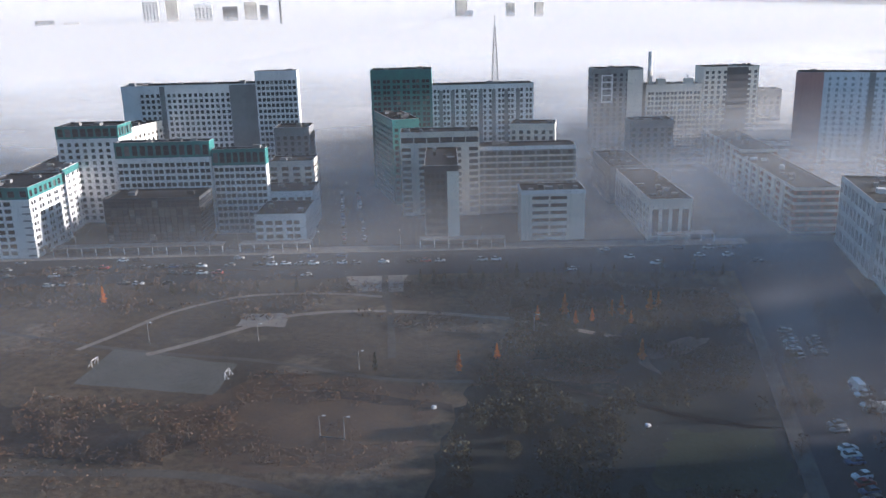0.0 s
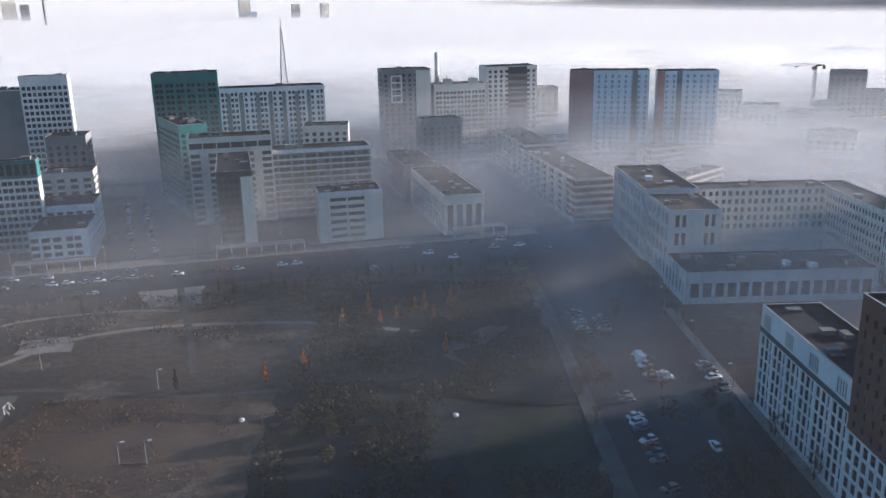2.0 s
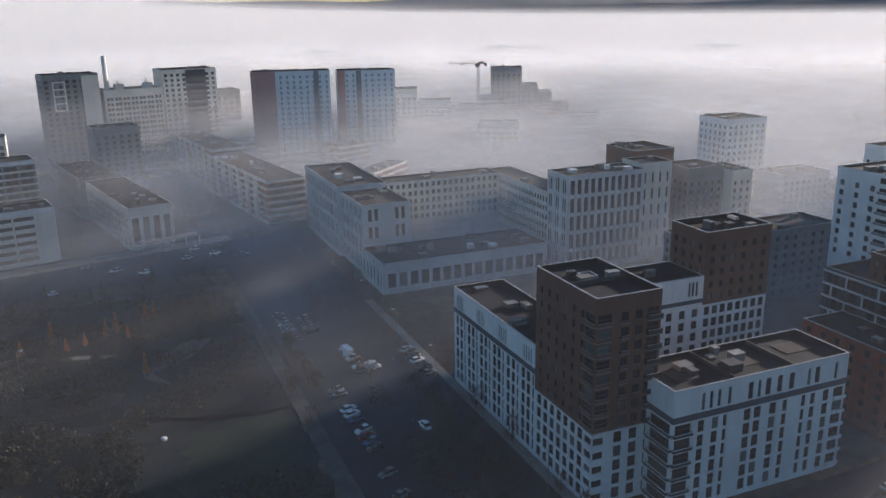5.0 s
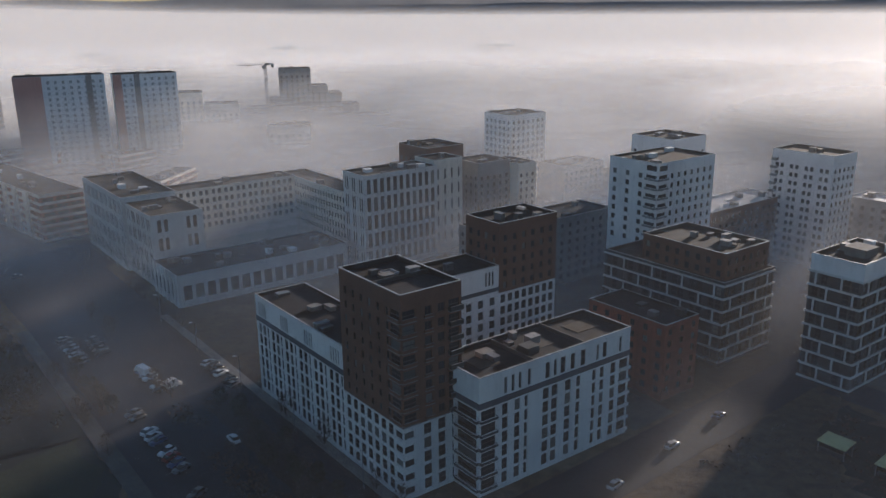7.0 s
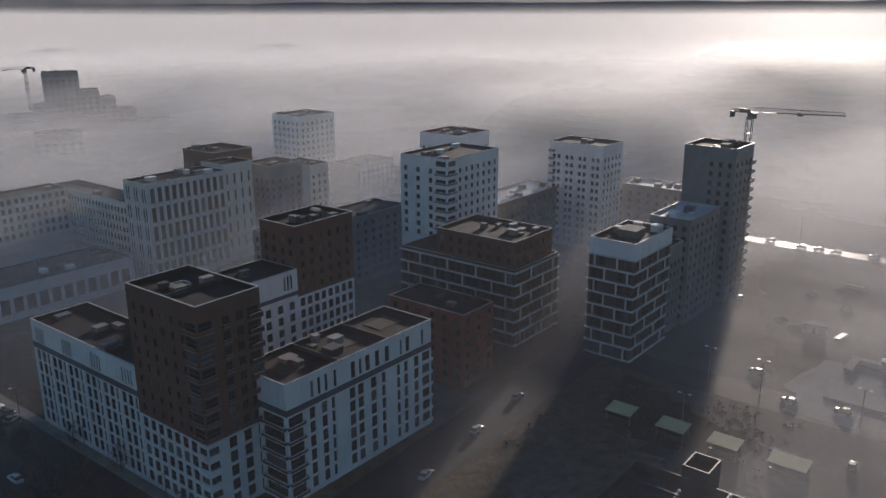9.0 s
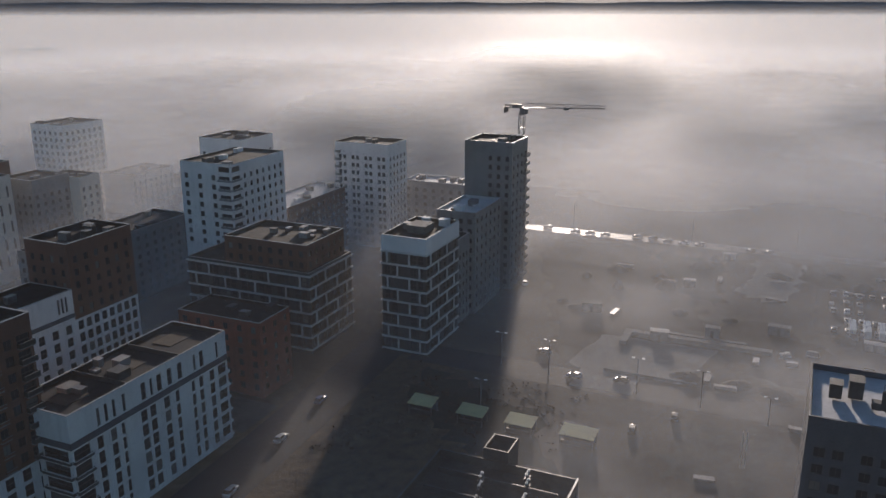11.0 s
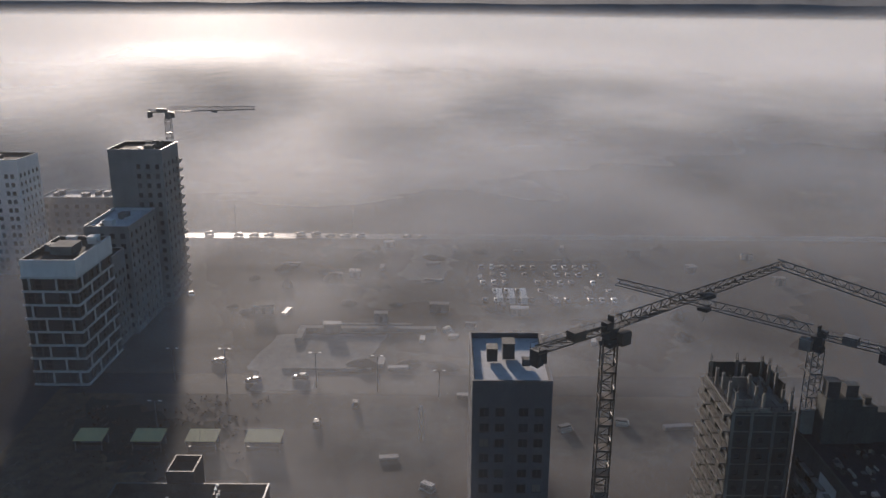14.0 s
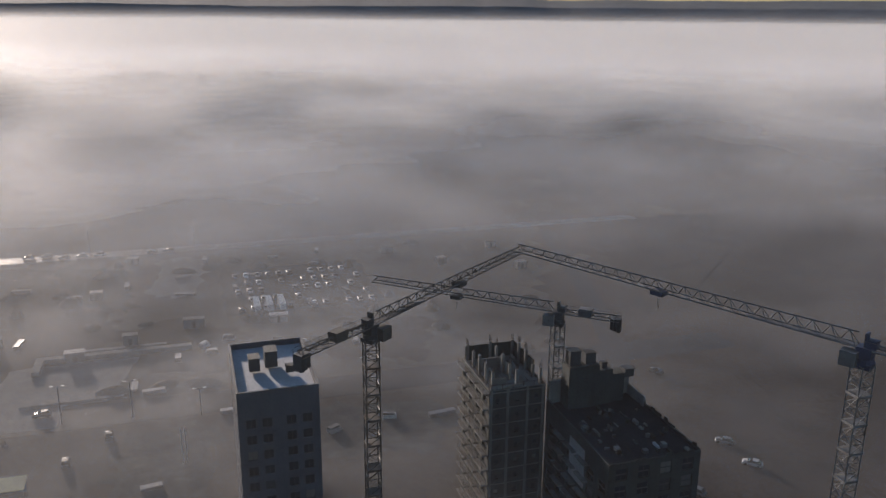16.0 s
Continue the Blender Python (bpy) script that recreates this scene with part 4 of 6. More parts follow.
for k in range(14):
    x, y = rd.uniform(0.8, 13), rd.uniform(0.8, 9.5)
    part("timber", boxes((x, x + rd.uniform(1.0, 2.6), y, y + 0.18, 30.72, 30.86 + rd.uniform(0, 0.3))), M[rd.choice(["bark", "coping", "steel"])], w, "loose timber on the deck")
bm = bmesh.new()
for q in range(6):
    tube(bm, (2.0 * q + 0.2, 10.5, 31.0), (2.0 * q + 0.2, 10.5, 32.2), 0.04, 4)
    tube(bm, (0.05, 2.0 * q + 0.2, 31.0), (0.05, 2.0 * q + 0.2, 32.1), 0.04, 4)
tube(tube(bm, (0, 10.5, 32.0), (14, 10.5, 32.1), 0.04, 4), (0.05, 0.1, 32.0), (0.05, 10.4, 32.0), 0.04, 4)
part("edge_rail", bm, M["bark"], w, "site rail round the top deck")
w = building("concrete_shell", "unfinished concrete wing, toned shade-dark, with a littered roof deck", 100.5, 124, -74, -57.9, 28, "net",
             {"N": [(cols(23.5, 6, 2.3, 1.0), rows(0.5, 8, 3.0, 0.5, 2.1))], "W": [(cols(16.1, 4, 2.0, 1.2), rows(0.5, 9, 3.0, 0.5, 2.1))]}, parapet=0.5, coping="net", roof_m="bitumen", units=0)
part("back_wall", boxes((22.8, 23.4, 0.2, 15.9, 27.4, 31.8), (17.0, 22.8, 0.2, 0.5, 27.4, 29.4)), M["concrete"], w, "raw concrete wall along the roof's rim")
part("stair_core", boxes((19.6, 22.7, 8.0, 13.8, 27.5, 35.4), (20.0, 22.7, 5.2, 7.98, 27.5, 34.0), (20.4, 22.7, 2.6, 5.18, 27.5, 32.8), (19.4, 19.58, 8.6, 9.6, 27.6, 29.8)), M["net"], w, "stepped concrete stair core in a shade-dark tone")
for x, y, a, b, za, zb in ((20.4, 11.4, 1.9, 2.0, 35.4, 37.9), (20.4, 8.5, 1.7, 1.9, 35.4, 37.3), (20.8, 6.0, 1.0, 1.0, 34.0, 35.0), (20.6, 0.6, 1.7, 1.8, 31.8, 33.2)):
    bm = boxes((x, x + a, y, y + b, za, zb), (x - 0.1, x + a + 0.1, y - 0.1, y + b + 0.1, zb, zb + 0.14))
    for q in range(1, 3):
        box(bm, x - 0.04, x + a + 0.04, y - 0.04, y + b + 0.04, za + (zb - za) * q / 3 - 0.05, za + (zb - za) * q / 3 + 0.05)
    part("formwork_box", bm, M["dark"], w, "dark formwork box with stiffeners")
for k in range(48):
    x, y, a = rd.uniform(0.8, 18), rd.uniform(0.8, 14.5), rd.uniform(0.2, 1.5)
    part("stored_block", boxes((x, x + a, y, y + rd.uniform(0.15, 0.9), 27.49, 27.6 + rd.uniform(0.05, 0.6))), M[rd.choice(["concrete", "net", "dark", "steel", "soil"])], w, "building material left on the deck")
part("pale_board", boxes((3.2, 4.9, 5.4, 5.75, 27.5, 27.9)), M["snowroof"], w, "pale board lying on the deck")
for k in range(22):   # uneven upstands along the rim
    u = k * 1.05 + 0.2
    h = 28.1 + abs(rd.gauss(0.15, 0.3))
    part("upstand", boxes((u, u + 0.9, 0.0, 0.22, 28.0, h)), M["net"], w)
    if k < 15:
        part("upstand", boxes((0.0, 0.22, u, u + 0.8, 28.0, 28.1 + abs(rd.gauss(0.1, 0.2)))), M["net"], w)
for k in range(1, 9):
    z = 0.5 + 3.0 * k
    for x in (6.5, 11.0, 15.5):
        part("balcony_slab", boxes((x, x + 3.6, 16.08, 17.0, z - 0.24, z)), M["concrete"], w, "bare balcony slab")
# pale panel added as the sunlit patch on the wing's north side
part("lit_patch", boxes((8.0, 13.5, 16.08, 16.2, 19.2, 26.2)), M["coping"], w, "pale panel put in for a sunlit bay")
# dark house near the stalls
w = building("brick_house", "dark flat-roofed house with chimneys with white caps", 104, 132, 31.5, 59, 12, "dark",
             {"W": [(cols(27.5, 6, 1.5), rows(0.5, 3, 3.4, 0.9, 1.7))], "S": [(cols(28, 6, 1.5), rows(0.5, 3, 3.4, 0.9, 1.7))]}, roof_m="gravel", parapet=1.6, coping="dark")
part("stair_tower", boxes((28.1, 34, 13.5, 18.5, 0, 13.0), (28.1, 34, 13.5, 13.8, 13.0, 14.3), (28.1, 34, 18.2, 18.5, 13.0, 14.3), (33.7, 34, 13.8, 18.2, 13.0, 14.3), (28.1, 28.4, 13.8, 18.2, 13.0, 14.3)), M["dark"], w, "dark open-topped stair tower at the back")
part("tower_deck", boxes((28.4, 33.7, 13.8, 18.2, 13.0, 13.06)), M["gravel"], w, "grey deck inside the stair tower")
part("side_coping", boxes((0.2, 28.1, -0.1, 0.25, 12.1, 12.2)), M["coping"], w, "pale sheet on the parapet's edge")
for k in range(7):
    x, y = 13 + (k % 4) * 4.0 + (k * 7 % 3) * 0.6, 6.0 + (k // 4) * 8.4 + (k * 5 % 4) * 0.9
    part("chimney", boxes((x - 0.8, x + 0.8, y - 0.45, y + 0.45, 10.4, 12.0), (x - 0.86, x + 0.86, y - 0.5, y + 0.5, 12.0, 12.12)), M["dark"], w, "dark chimney block")
    for dx, dy, h in ((-0.5, 0.0, 12.9), (0.5, 0.1, 12.7), (0.05, -0.2, 13.4)):
        part("flue", tube(bmesh.new(), (x + dx, y + dy, 12.1), (x + dx, y + dy, h), 0.13, 8), M["steel"], w)
        part("flue_cap", tube(tube(bmesh.new(), (x + dx, y + dy, h), (x + dx, y + dy, h + 0.14), 0.3, 8), (x + dx, y + dy, h + 0.14), (x + dx, y + dy, h + 0.3), 0.14, 8), M["frame_white"], w, "white round flue cap")
for k in range(4):
    part("roof_wall", boxes((2 + k * 6.5, 2.35 + k * 6.5, 2, 25, 11.1, 12.2)), M["dark"], w, "low fire wall across the roof")

# ---- the old town ----
T31 = lambda n, z=1.0: rows(z, n, 3.0, 0.7, 1.8)


def old(name, label, x0, x1, y0, y1, z1, wall, specs, **kw):
    specs = {s: [([(a - 0.13 * (b - a), b + 0.13 * (b - a)) for a, b in c], r) for c, r in v] for s, v in specs.items()}
    return building(name, label, x0, x1, y0, y1, z1, wall, specs, frame=CITY, group="old town", frame_m="frame_dark", **kw)


w = old("apartment_block", "white apartment block with a teal attic", -197, -172.5, 337, 372, 25.5, "white",
        {"S": [(cols(24.5, 2, 2.2, 10.0, 8.5), T31(8)), ([(0.5, 3.5), (4.5, 7.5)], T31(8))], "E": [(groups(35, 5, 2, 1.5, 0.8), T31(8))]}, parapet=0.1)
old("attic_storey", "teal clad attic storey of the white block", -197.1, -172.4, 336.9, 372.1, 30.5, "teal", {"S": [(cols(24.7, 5, 2.2, 1.2), [(26.4, 29.0)])], "E": [(cols(35.2, 8, 2.0, 1.2), [(26.4, 29.0)])]}, z0=25.5, units=5, category="attic")
balconies(w, "S", 24.5, 35, 21.0, 24.4, [1.0 + 3 * i for i in range(8)], 0.5, "white", "grey", 0.6)
w = old("apartment_block", "long white apartment wing lit by the sun", -194, -176, 373, 428, 30.5, "white", {"E": [(groups(55, 8, 2, 1.4, 0.9), T31(9))], "S": []}, turn=4.0, bands=((27.5, 30.3, "teal", 0.10),), units=5)
w = old("apartment_block", "tall white block with a teal crown", -187, -157, 400, 418, 41.5, "white", {"S": [(cols(30, 8, 1.5), T31(13))], "E": [(cols(18, 5, 1.5), T31(13))]}, parapet=0.1)
old("attic_storey", "teal clad crown of the tall white block", -187.1, -156.9, 399.9, 418.1, 47.5, "teal", {"S": [(cols(30.2, 8, 2.2, 1.2), [(42.4, 46.2)])], "E": [(cols(18.2, 5, 2.0, 1.2), [(42.4, 46.2)])]}, z0=41.5, units=5, category="attic")
w = old("apartment_block", "white wing stepping down behind the teal-crowned block", -172, -158, 420, 452, 44, "cream", {"E": [(cols(32, 8, 1.5), T31(13))], "S": []}, turn=-12, units=5)
w = old("apartment_block", "white apartment block with teal glazed upper storeys", -148.5, -106, 372, 380, 35.9, "white",
        {"S": [(groups(42.5, 8, 2, 1.6, 0.8, 0.8), T31(11))]}, parapet=0.1)
w = old("attic_storey", "teal glazed attic storeys over the white block", -148.6, -105.9, 371.9, 380.1, 43, "teal", {"S": [(cols(42.7, 12, 1.9, 1.0), [(37.0, 41.4)])]}, z0=35.9, units=5, category="attic")
w = old("apartment_block", "white apartment block with pale blue attic", -105.5, -81.5, 373, 379, 31.6, "white",
        {"S": [(groups(24, 5, 2, 1.5, 0.7, 0.7), T31(10))]}, parapet=0.1)
old("attic_storey", "blue-green glazed attic storeys over the white block", -105.6, -81.4, 372.9, 379.1, 39, "teal", {"S": [(cols(24.2, 8, 1.7, 0.8), [(32.8, 37.4)])]}, z0=31.6, units=3, category="attic")
w = old("glass_office", "dark glazed office block with green-tinted panes", -146, -105, 346, 366, 23, "dark",
        {"S": [(cols(41, 16, 2.2, 0.4), rows(0.5, 6, 3.6, 0.35, 2.9))], "E": [(cols(20, 8, 2.1, 0.4), rows(0.5, 6, 3.6, 0.35, 2.9))]}, units=4, coping="dark")
w = old("apartment_slab", "tall white slab block with dark vertical stripes", -163, -99.6, 450, 466, 62, "white",
        {"S": [(cols(63.4, 22, 1.35, 1.0), T31(19))]}, units=7)
old("apartment_wing", "white wing behind the slab block under a dark roof", -174, -163.2, 455, 478, 61.5, "white", {"S": []}, units=2)
strips(w, "stripe", "S", 63.4, 16, [(11.3, 14.0, 0, 61.5), (48.5, 63.2, 0, 61.5)], 0.06, "grey", "grey facade stripe")
w = old("apartment_tower", "tall white tower with square dark windows", -99.5, -77.5, 446, 453, 68.5, "white", {"S": [(cols(22, 9, 1.35, 1.0), T31(21))], "E": [(cols(7, 2, 1.4), T31(21))]}, units=5)
w = old("shop_house", "low white house with dark glazing along the boulevard", -82, -60.3, 345, 372, 15, "white", {"S": [(cols(21.7, 3, 2.4, 0.6, 10.5), T31(4, 0.6)), (cols(21.7, 2, 2.0, 13.6, 3.0), T31(4, 0.6))], "E": [(cols(27, 7, 1.6), T31(4, 0.6))]}, units=3)
w = old("shop_house", "dark roofed house behind the white one", -86, -62, 378, 400, 18, "white", {"S": [(cols(24, 6, 2.2), T31(5, 0.6))], "E": [(cols(22, 6, 1.6), T31(5, 0.6))]}, units=4)
w = old("shop_house", "white and dark stepped house", -88, -66, 408, 426, 27, "cream", {"S": [(cols(22, 4, 2.6), T31(8, 0.6))], "E": [(cols(18, 5, 1.6), T31(8, 0.6))]}, units=4)
w = old("apartment_block", "dark grey tower block behind the stepped houses", -88, -70, 428, 446, 41, "grey", {"S": [(cols(18, 5, 1.4), T31(12))], "E": [(cols(18, 5, 1.4), T31(12))]}, units=2)
for x0, x1 in ((-215, -171), (-167, -95), (-88, -58), (-12, 24), (88, 112)):
    bm = boxes((x0, x1, 338.6, 344.5, 3.4, 3.8, 0), (x0, x1, 344.1, 344.5, 0, 3.4, 1))
    sh = thing("shop_canopy", "long low shop front with a pale flat canopy", "canopy", CITY, "shop fronts")
    part("canopy", bm, [M["concrete"], M["dark"]], sh)
    for k in range(int((x1 - x0) / 6) + 1):
        x = min(x1 - 0.2, x0 + 0.2 + k * 6)
        part("post", boxes((x - 0.15, x + 0.15, 338.8, 339.1, 0, 3.4)), M["white"], sh)
w = old("apartment_block", "dark slim block with a white end wall", -9.5, 5, 345.5, 396, 34, "dark",
        {"S": [(cols(14.5, 4, 1.4, 0.8, 6.0), T31(10))], "W": [(groups(50.5, 9, 2, 1.6, 0.8), T31(10))]}, units=4)
part("end_wall", boxes((9.6, 14.56, -0.25, 0.02, 0.0, 31.5)), M["cream"], w, "blank pale end wall")
strips(w, "floor_edge", "W", 14.5, 50.5, [(0.2, 50.3, 1.0 + 3 * i, 1.35 + 3 * i) for i in range(11)], 0.25, "white", "white floor edge")
w = old("apartment_slab", "long pale banded slab block", 5.2, 62.5, 400, 416, 33, "grey", {"S": [(groups(57.3, 9, 2, 2.0, 0.7), T31(10))], "E": [(cols(16, 4, 1.5), T31(10))]},
        bands=[(3.9 + 3 * i, 4.6 + 3 * i, "cream", 0.10) for i in range(9)] + [(31.2, 32.9, "white", 0.15)], units=6)
w = old("apartment_block", "pale block with a dark attic behind the slim block", -22, 16, 398, 414, 41, "cream", {"S": [(cols(38, 5, 3.4), T31(11)), (cols(38, 6, 4.6), [(35.8, 38.4)])], "W": [(cols(16, 4, 1.5), T31(11))]}, units=5)
w = old("apartment_tower", "teal clad apartment tower", -41, -7.2, 470, 488, 66, "teal", {"S": [(groups(33.8, 6, 2, 1.4, 0.8), T31(20))]}, units=6, coping="teal")
w = old("apartment_wing", "teal clad wing running towards the boulevard", -27, -13, 425, 473, 44, "teal", {"W": [(groups(48, 8, 2, 1.4, 0.8), T31(13))], "S": [(cols(14, 4, 1.5), T31(13))]}, units=8, turn=16)
w = old("apartment_slab", "tall white slab block with grey loggia stripes", -7, 49.3, 470, 486, 57, "white", {"S": [(groups(56.3, 11, 2, 1.1, 1.0, 1.0), T31(18))]}, units=9)
strips(w, "stripe", "S", 56.3, 16, [(u, u + 2.2, 6, 54) for u in (3.6, 10.2, 19.0, 25.8, 33.0, 40.0, 46.5)], 0.06, "grey", "grey loggia stripe")
w = old("apartment_block", "pale block half hidden behind the long slab", 33, 56, 430, 446, 40, "cream", {"S": [(cols(23, 6, 1.5), T31(12))], "E": [(cols(16, 4, 1.5), T31(12))]}, units=3, turn=-10)
w = old("office_block", "grey office block with pale window bands", 31.5, 58.7, 348, 364, 22, "cream", {"S": [(cols(27.2, 3, 5.6, 5.4, 0.7), rows(0.8, 6, 3.2, 1.0, 1.5))], "E": [(cols(16, 3, 3.6), rows(0.8, 6, 3.2, 1.0, 1.5))], "W": [(cols(16, 4, 1.2), rows(0.8, 6, 3.2, 0.6, 2.0))]},
        units=6, bands=((20.2, 21.9, "white", 0.12),))
w = old("office_block", "grey hall with white pillars between tall openings", 85, 103, 343, 414, 18, "cream", {"S": [(cols(18, 4, 2.1, 1.6), [(2.0, 13.6)])], "W": [(groups(71, 12, 2, 1.4, 0.8), rows(1.0, 4, 3.4, 0.6, 2.2))]}, units=8)
strips(w, "pillar", "W", 18, 71, [(u, u + 0.8, 0, 15) for u in [1 + i * 5.8 for i in range(12)]], 0.3, "white")
w = old("office_block", "grey rear part of the pillared hall", 82, 100, 414.5, 464, 19.5, "grey", {"W": [(groups(49.5, 8, 2, 1.4, 0.8), rows(1.0, 4, 3.4, 0.6, 2.2))]}, units=8)


def banded(label, x0, x1, y0, y1, z1, n, turn=0.0, end=True):
    L, d = x1 - x0, y1 - y0
    fh = (z1 - 1.5) / n
    ob = old("apartment_block", label, x0, x1, y0, y1, z1, "red", {"S": [(groups(L, max(2, int(L / 6)), 2, 1.8, 0.6), rows(0.6, n, fh, 0.9, 1.5))], "W": [(groups(d, int(d / 6.2), 2, 1.8, 0.6), rows(0.6, n, fh, 0.9, 1.5))]},
             turn=turn, units=max(4, int(d / 9)), roof_m="gravel", bands=[(0.7 + fh * i - 0.45, 0.7 + fh * i + 0.75, "cream", 0.22) for i in range(n + 1)])
    for k in range(int(d / 12)):
        strips(ob, "bay", "W", L, d, [(4 + k * 12, 8.5 + k * 12, 0.5, z1 - 0.4)], 0.9, "cream", "projecting pale bay")
    return ob


banded("brick apartment row with pale floor bands", 147.5, 166, 348, 440, 20.5, 6, -3.5)
banded("brick apartment row with pale floor bands and bays", 157, 176, 443, 560, 21.5, 6, -3.5)
banded("brick apartment wing with pale floor bands", 180, 205, 470, 486, 20, 6)
banded("brick apartment wing with pale floor bands", 207, 228, 456, 500, 19.5, 6)
banded("brick apartment wing with pale floor bands", 230, 257, 490, 506, 20.5, 6)
banded("pale banded house in the haze", 226, 250, 425, 441, 18, 5, 8)
banded("pale banded house in the haze", 205, 240, 350, 362, 17, 5, 30)
w = old("apartment_tower", "brown and white apartment tower", 91, 121.5, 520, 538, 60.5, "grey", {"S": [(cols(30.5, 8, 1.5), T31(19))], "W": [(cols(18, 5, 1.5), T31(19))]}, units=4)
strips(w, "loggia_frame", "S", 30.5, 18, [(5, 12, 40 + 4 * i, 40.8 + 4 * i) for i in range(5)] + [(5, 5.8, 40, 57), (11.2, 12, 40, 57)], 0.3, "white", "white loggia frame")
strips(w, "stripe", "S", 30.5, 18, [(21, 30.4, 30, 59.5)], 0.05, "cream", "pale corner stripe")
w = old("apartment_block", "white apartment block with roof turrets", 124, 158.8, 522, 540, 50, "cream", {"S": [(groups(34.8, 7, 2, 1.3, 0.8), T31(15))]}, units=3)
for x in (8, 25):
    part("turret", boxes((x, x + 5, 4, 9, 49, 53.0), (x + 1.8, x + 2.2, 6.4, 6.8, 53, 55.5)), M["cream"], w, "stepped roof turret")
w = old("apartment_tower", "white and dark green apartment tower", 159, 192.5, 521, 540, 60, "cream", {"S": [(cols(33.5, 9, 1.5), T31(19))]}, units=5)
strips(w, "stripe", "S", 33.5, 19, [(14, 27, 10, 59.5)], 0.06, "dark", "dark green facade panel")
w = old("apartment_block", "grey lower block between the towers", 104, 128, 470, 486, 35, "grey", {"S": [(cols(24, 6, 1.5), T31(10))]}, units=4)
w = old("apartment_block", "grey block in the haze", 190, 214, 540, 556, 44, "grey", {"S": [(cols(24, 6, 1.5), T31(13))]}, units=3, turn=-8)
st = thing("smoke_stack", "pale striped factory chimney", "chimney", CITY @ Matrix.Translation((128, 530, 0)))
for k in range(6):
    part("segment", tube(bmesh.new(), (0, 0, 11.6 * k), (0, 0, 11.6 * (k + 1)), 1.7 - 0.05 * k, 12), M["white" if k % 2 else "cream"], st)

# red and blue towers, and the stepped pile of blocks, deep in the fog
w = building("apartment_tower", "tower clad in fog-paled red and blue", 88.5, 134, 494, 510, 60, "blue", {"S": [(cols(45.5, 12, 1.5), T31(19))], "W": []}, turn=-12, units=3, glass="glass_hazed", frame_m="blue")
strips(w, "panel", "S", 45.5, 16, [(0, 14, 0, 59.9)], 0.08, "hazered", "fog-paled red facade panel")
strips(w, "stripe", "S", 45.5, 16, [(36, 39, 0, 59.9)], 0.08, "grey", "slate facade stripe")
w = building("apartment_tower", "tower clad in fog-paled blue with a fog-paled red edge", 137, 171, 483, 499, 59.5, "blue", {"S": [(cols(34, 9, 1.5), T31(19))]}, turn=-12, units=3, glass="glass_hazed", frame_m="blue")
strips(w, "panel", "S", 34, 16, [(0, 4.5, 0, 59.4)], 0.08, "hazered", "fog-paled red facade panel")
strips(w, "stripe", "S", 34, 16, [(11, 14, 0, 59.4)], 0.08, "grey", "slate facade stripe")
for lab, x0, y0, wd, dp, z in (("brown stepped block in the fog", 184, 536, 22, 20, 42), ("brown stepped block in the fog", 206, 530, 22, 18, 34), ("pale block in the fog", 224, 475, 26, 14, 24.5)):
    building("apartment_block", lab, x0, x0 + wd, y0, y0 + dp, z, "cream", {"S": [(cols(wd, 6, 1.4), T31(int(z / 3.1) - 1))]}, turn=-22, units=3)
for x, y, a, z in ((243, 548, 20, 27), (258, 542, 14, 33), (265, 540, 22, 53), (284, 530, 12, 41), (294, 524, 10, 36), (303, 519, 12, 28), (313, 512, 22, 21)):
    building("apartment_block", "grey brick step of a pyramid-like housing pile", x, x + a, y, y + 18, z, "grey", {"S": [(cols(a, max(2, int(a / 3.6)), 1.4), T31(int(z / 3.1) - 1))]}, turn=-27, units=2, group="housing pile")
# far skyline over the fog; mostly pale wall colours stand in for its haze
for x, y, a, z, c in ((-833, 1366, 26, 128, "white"), (-800, 1386, 20, 130, "cream"), (-757, 1408, 30, 121, "white"), (-715, 1432, 26, 117, "grey"), (-680, 1447, 22, 124, "cream"), (-656, 1460, 14, 118, "grey"),
                      (-513, 1515, 36, 90, "cream"), (-316, 1568, 20, 120, "cream"), (-224, 1584, 14, 112, "cream"), (-172, 1591, 14, 112, "cream"), (-300, 1571, 14, 100, "blue"),
                      (-1000, 1300, 30, 100, "grey"), (-960, 1320, 26, 96, "cream")):
    x, y, a, z = x * 1.6, y * 1.6, a * 1.6, 95 + (z - 95) * 1.6
    building("tower_block", "distant tower block rising from the fog", x, x + a, y, y + 18, z, c, {"S": [(cols(a, 5, a * 0.1), rows(60, int((z - 62) / 5), 5, 1, 2.4))]}, turn=25, units=1, group="far skyline")
st = thing("smoke_stack", "distant slim chimney in the fog", "chimney", Matrix.Translation((-902, 2137, 0)))
part("stack", tube(bmesh.new(), (0, 0, 0), (0, 0, 143), 3.2, 12), M["grey"], st)

# ---- cranes and masts ----


def lattice(bm, a, b, s, n, r=0.09, s2=None):
    """A square lattice beam from a to b, s wide (s2 at the far end), with n bays of bracing."""
    a, b = Vector(a), Vector(b)
    s2 = s if s2 is None else s2
    q = (b - a).to_track_quat("Z", "Y")
    cs = [Vector((x, y, 0)) for x, y in ((-.5, -.5), (.5, -.5), (.5, .5), (-.5, .5))]

    def at(i, k):
        f = i / n
        return a + (b - a) * f + q @ (cs[k % 4] * (s + (s2 - s) * f))
    for k in range(4):
        tube(bm, at(0, k), at(n, k), r, 4)
    for i in range(n):
        for k in range(4):
            tube(bm, at(i, k + (i % 2)), at(i + 1, k + 1 - (i % 2)), r * 0.6, 3)
            tube(bm, at(i + 1, k), at(i + 1, k + 1), r * 0.6, 3)
    return bm


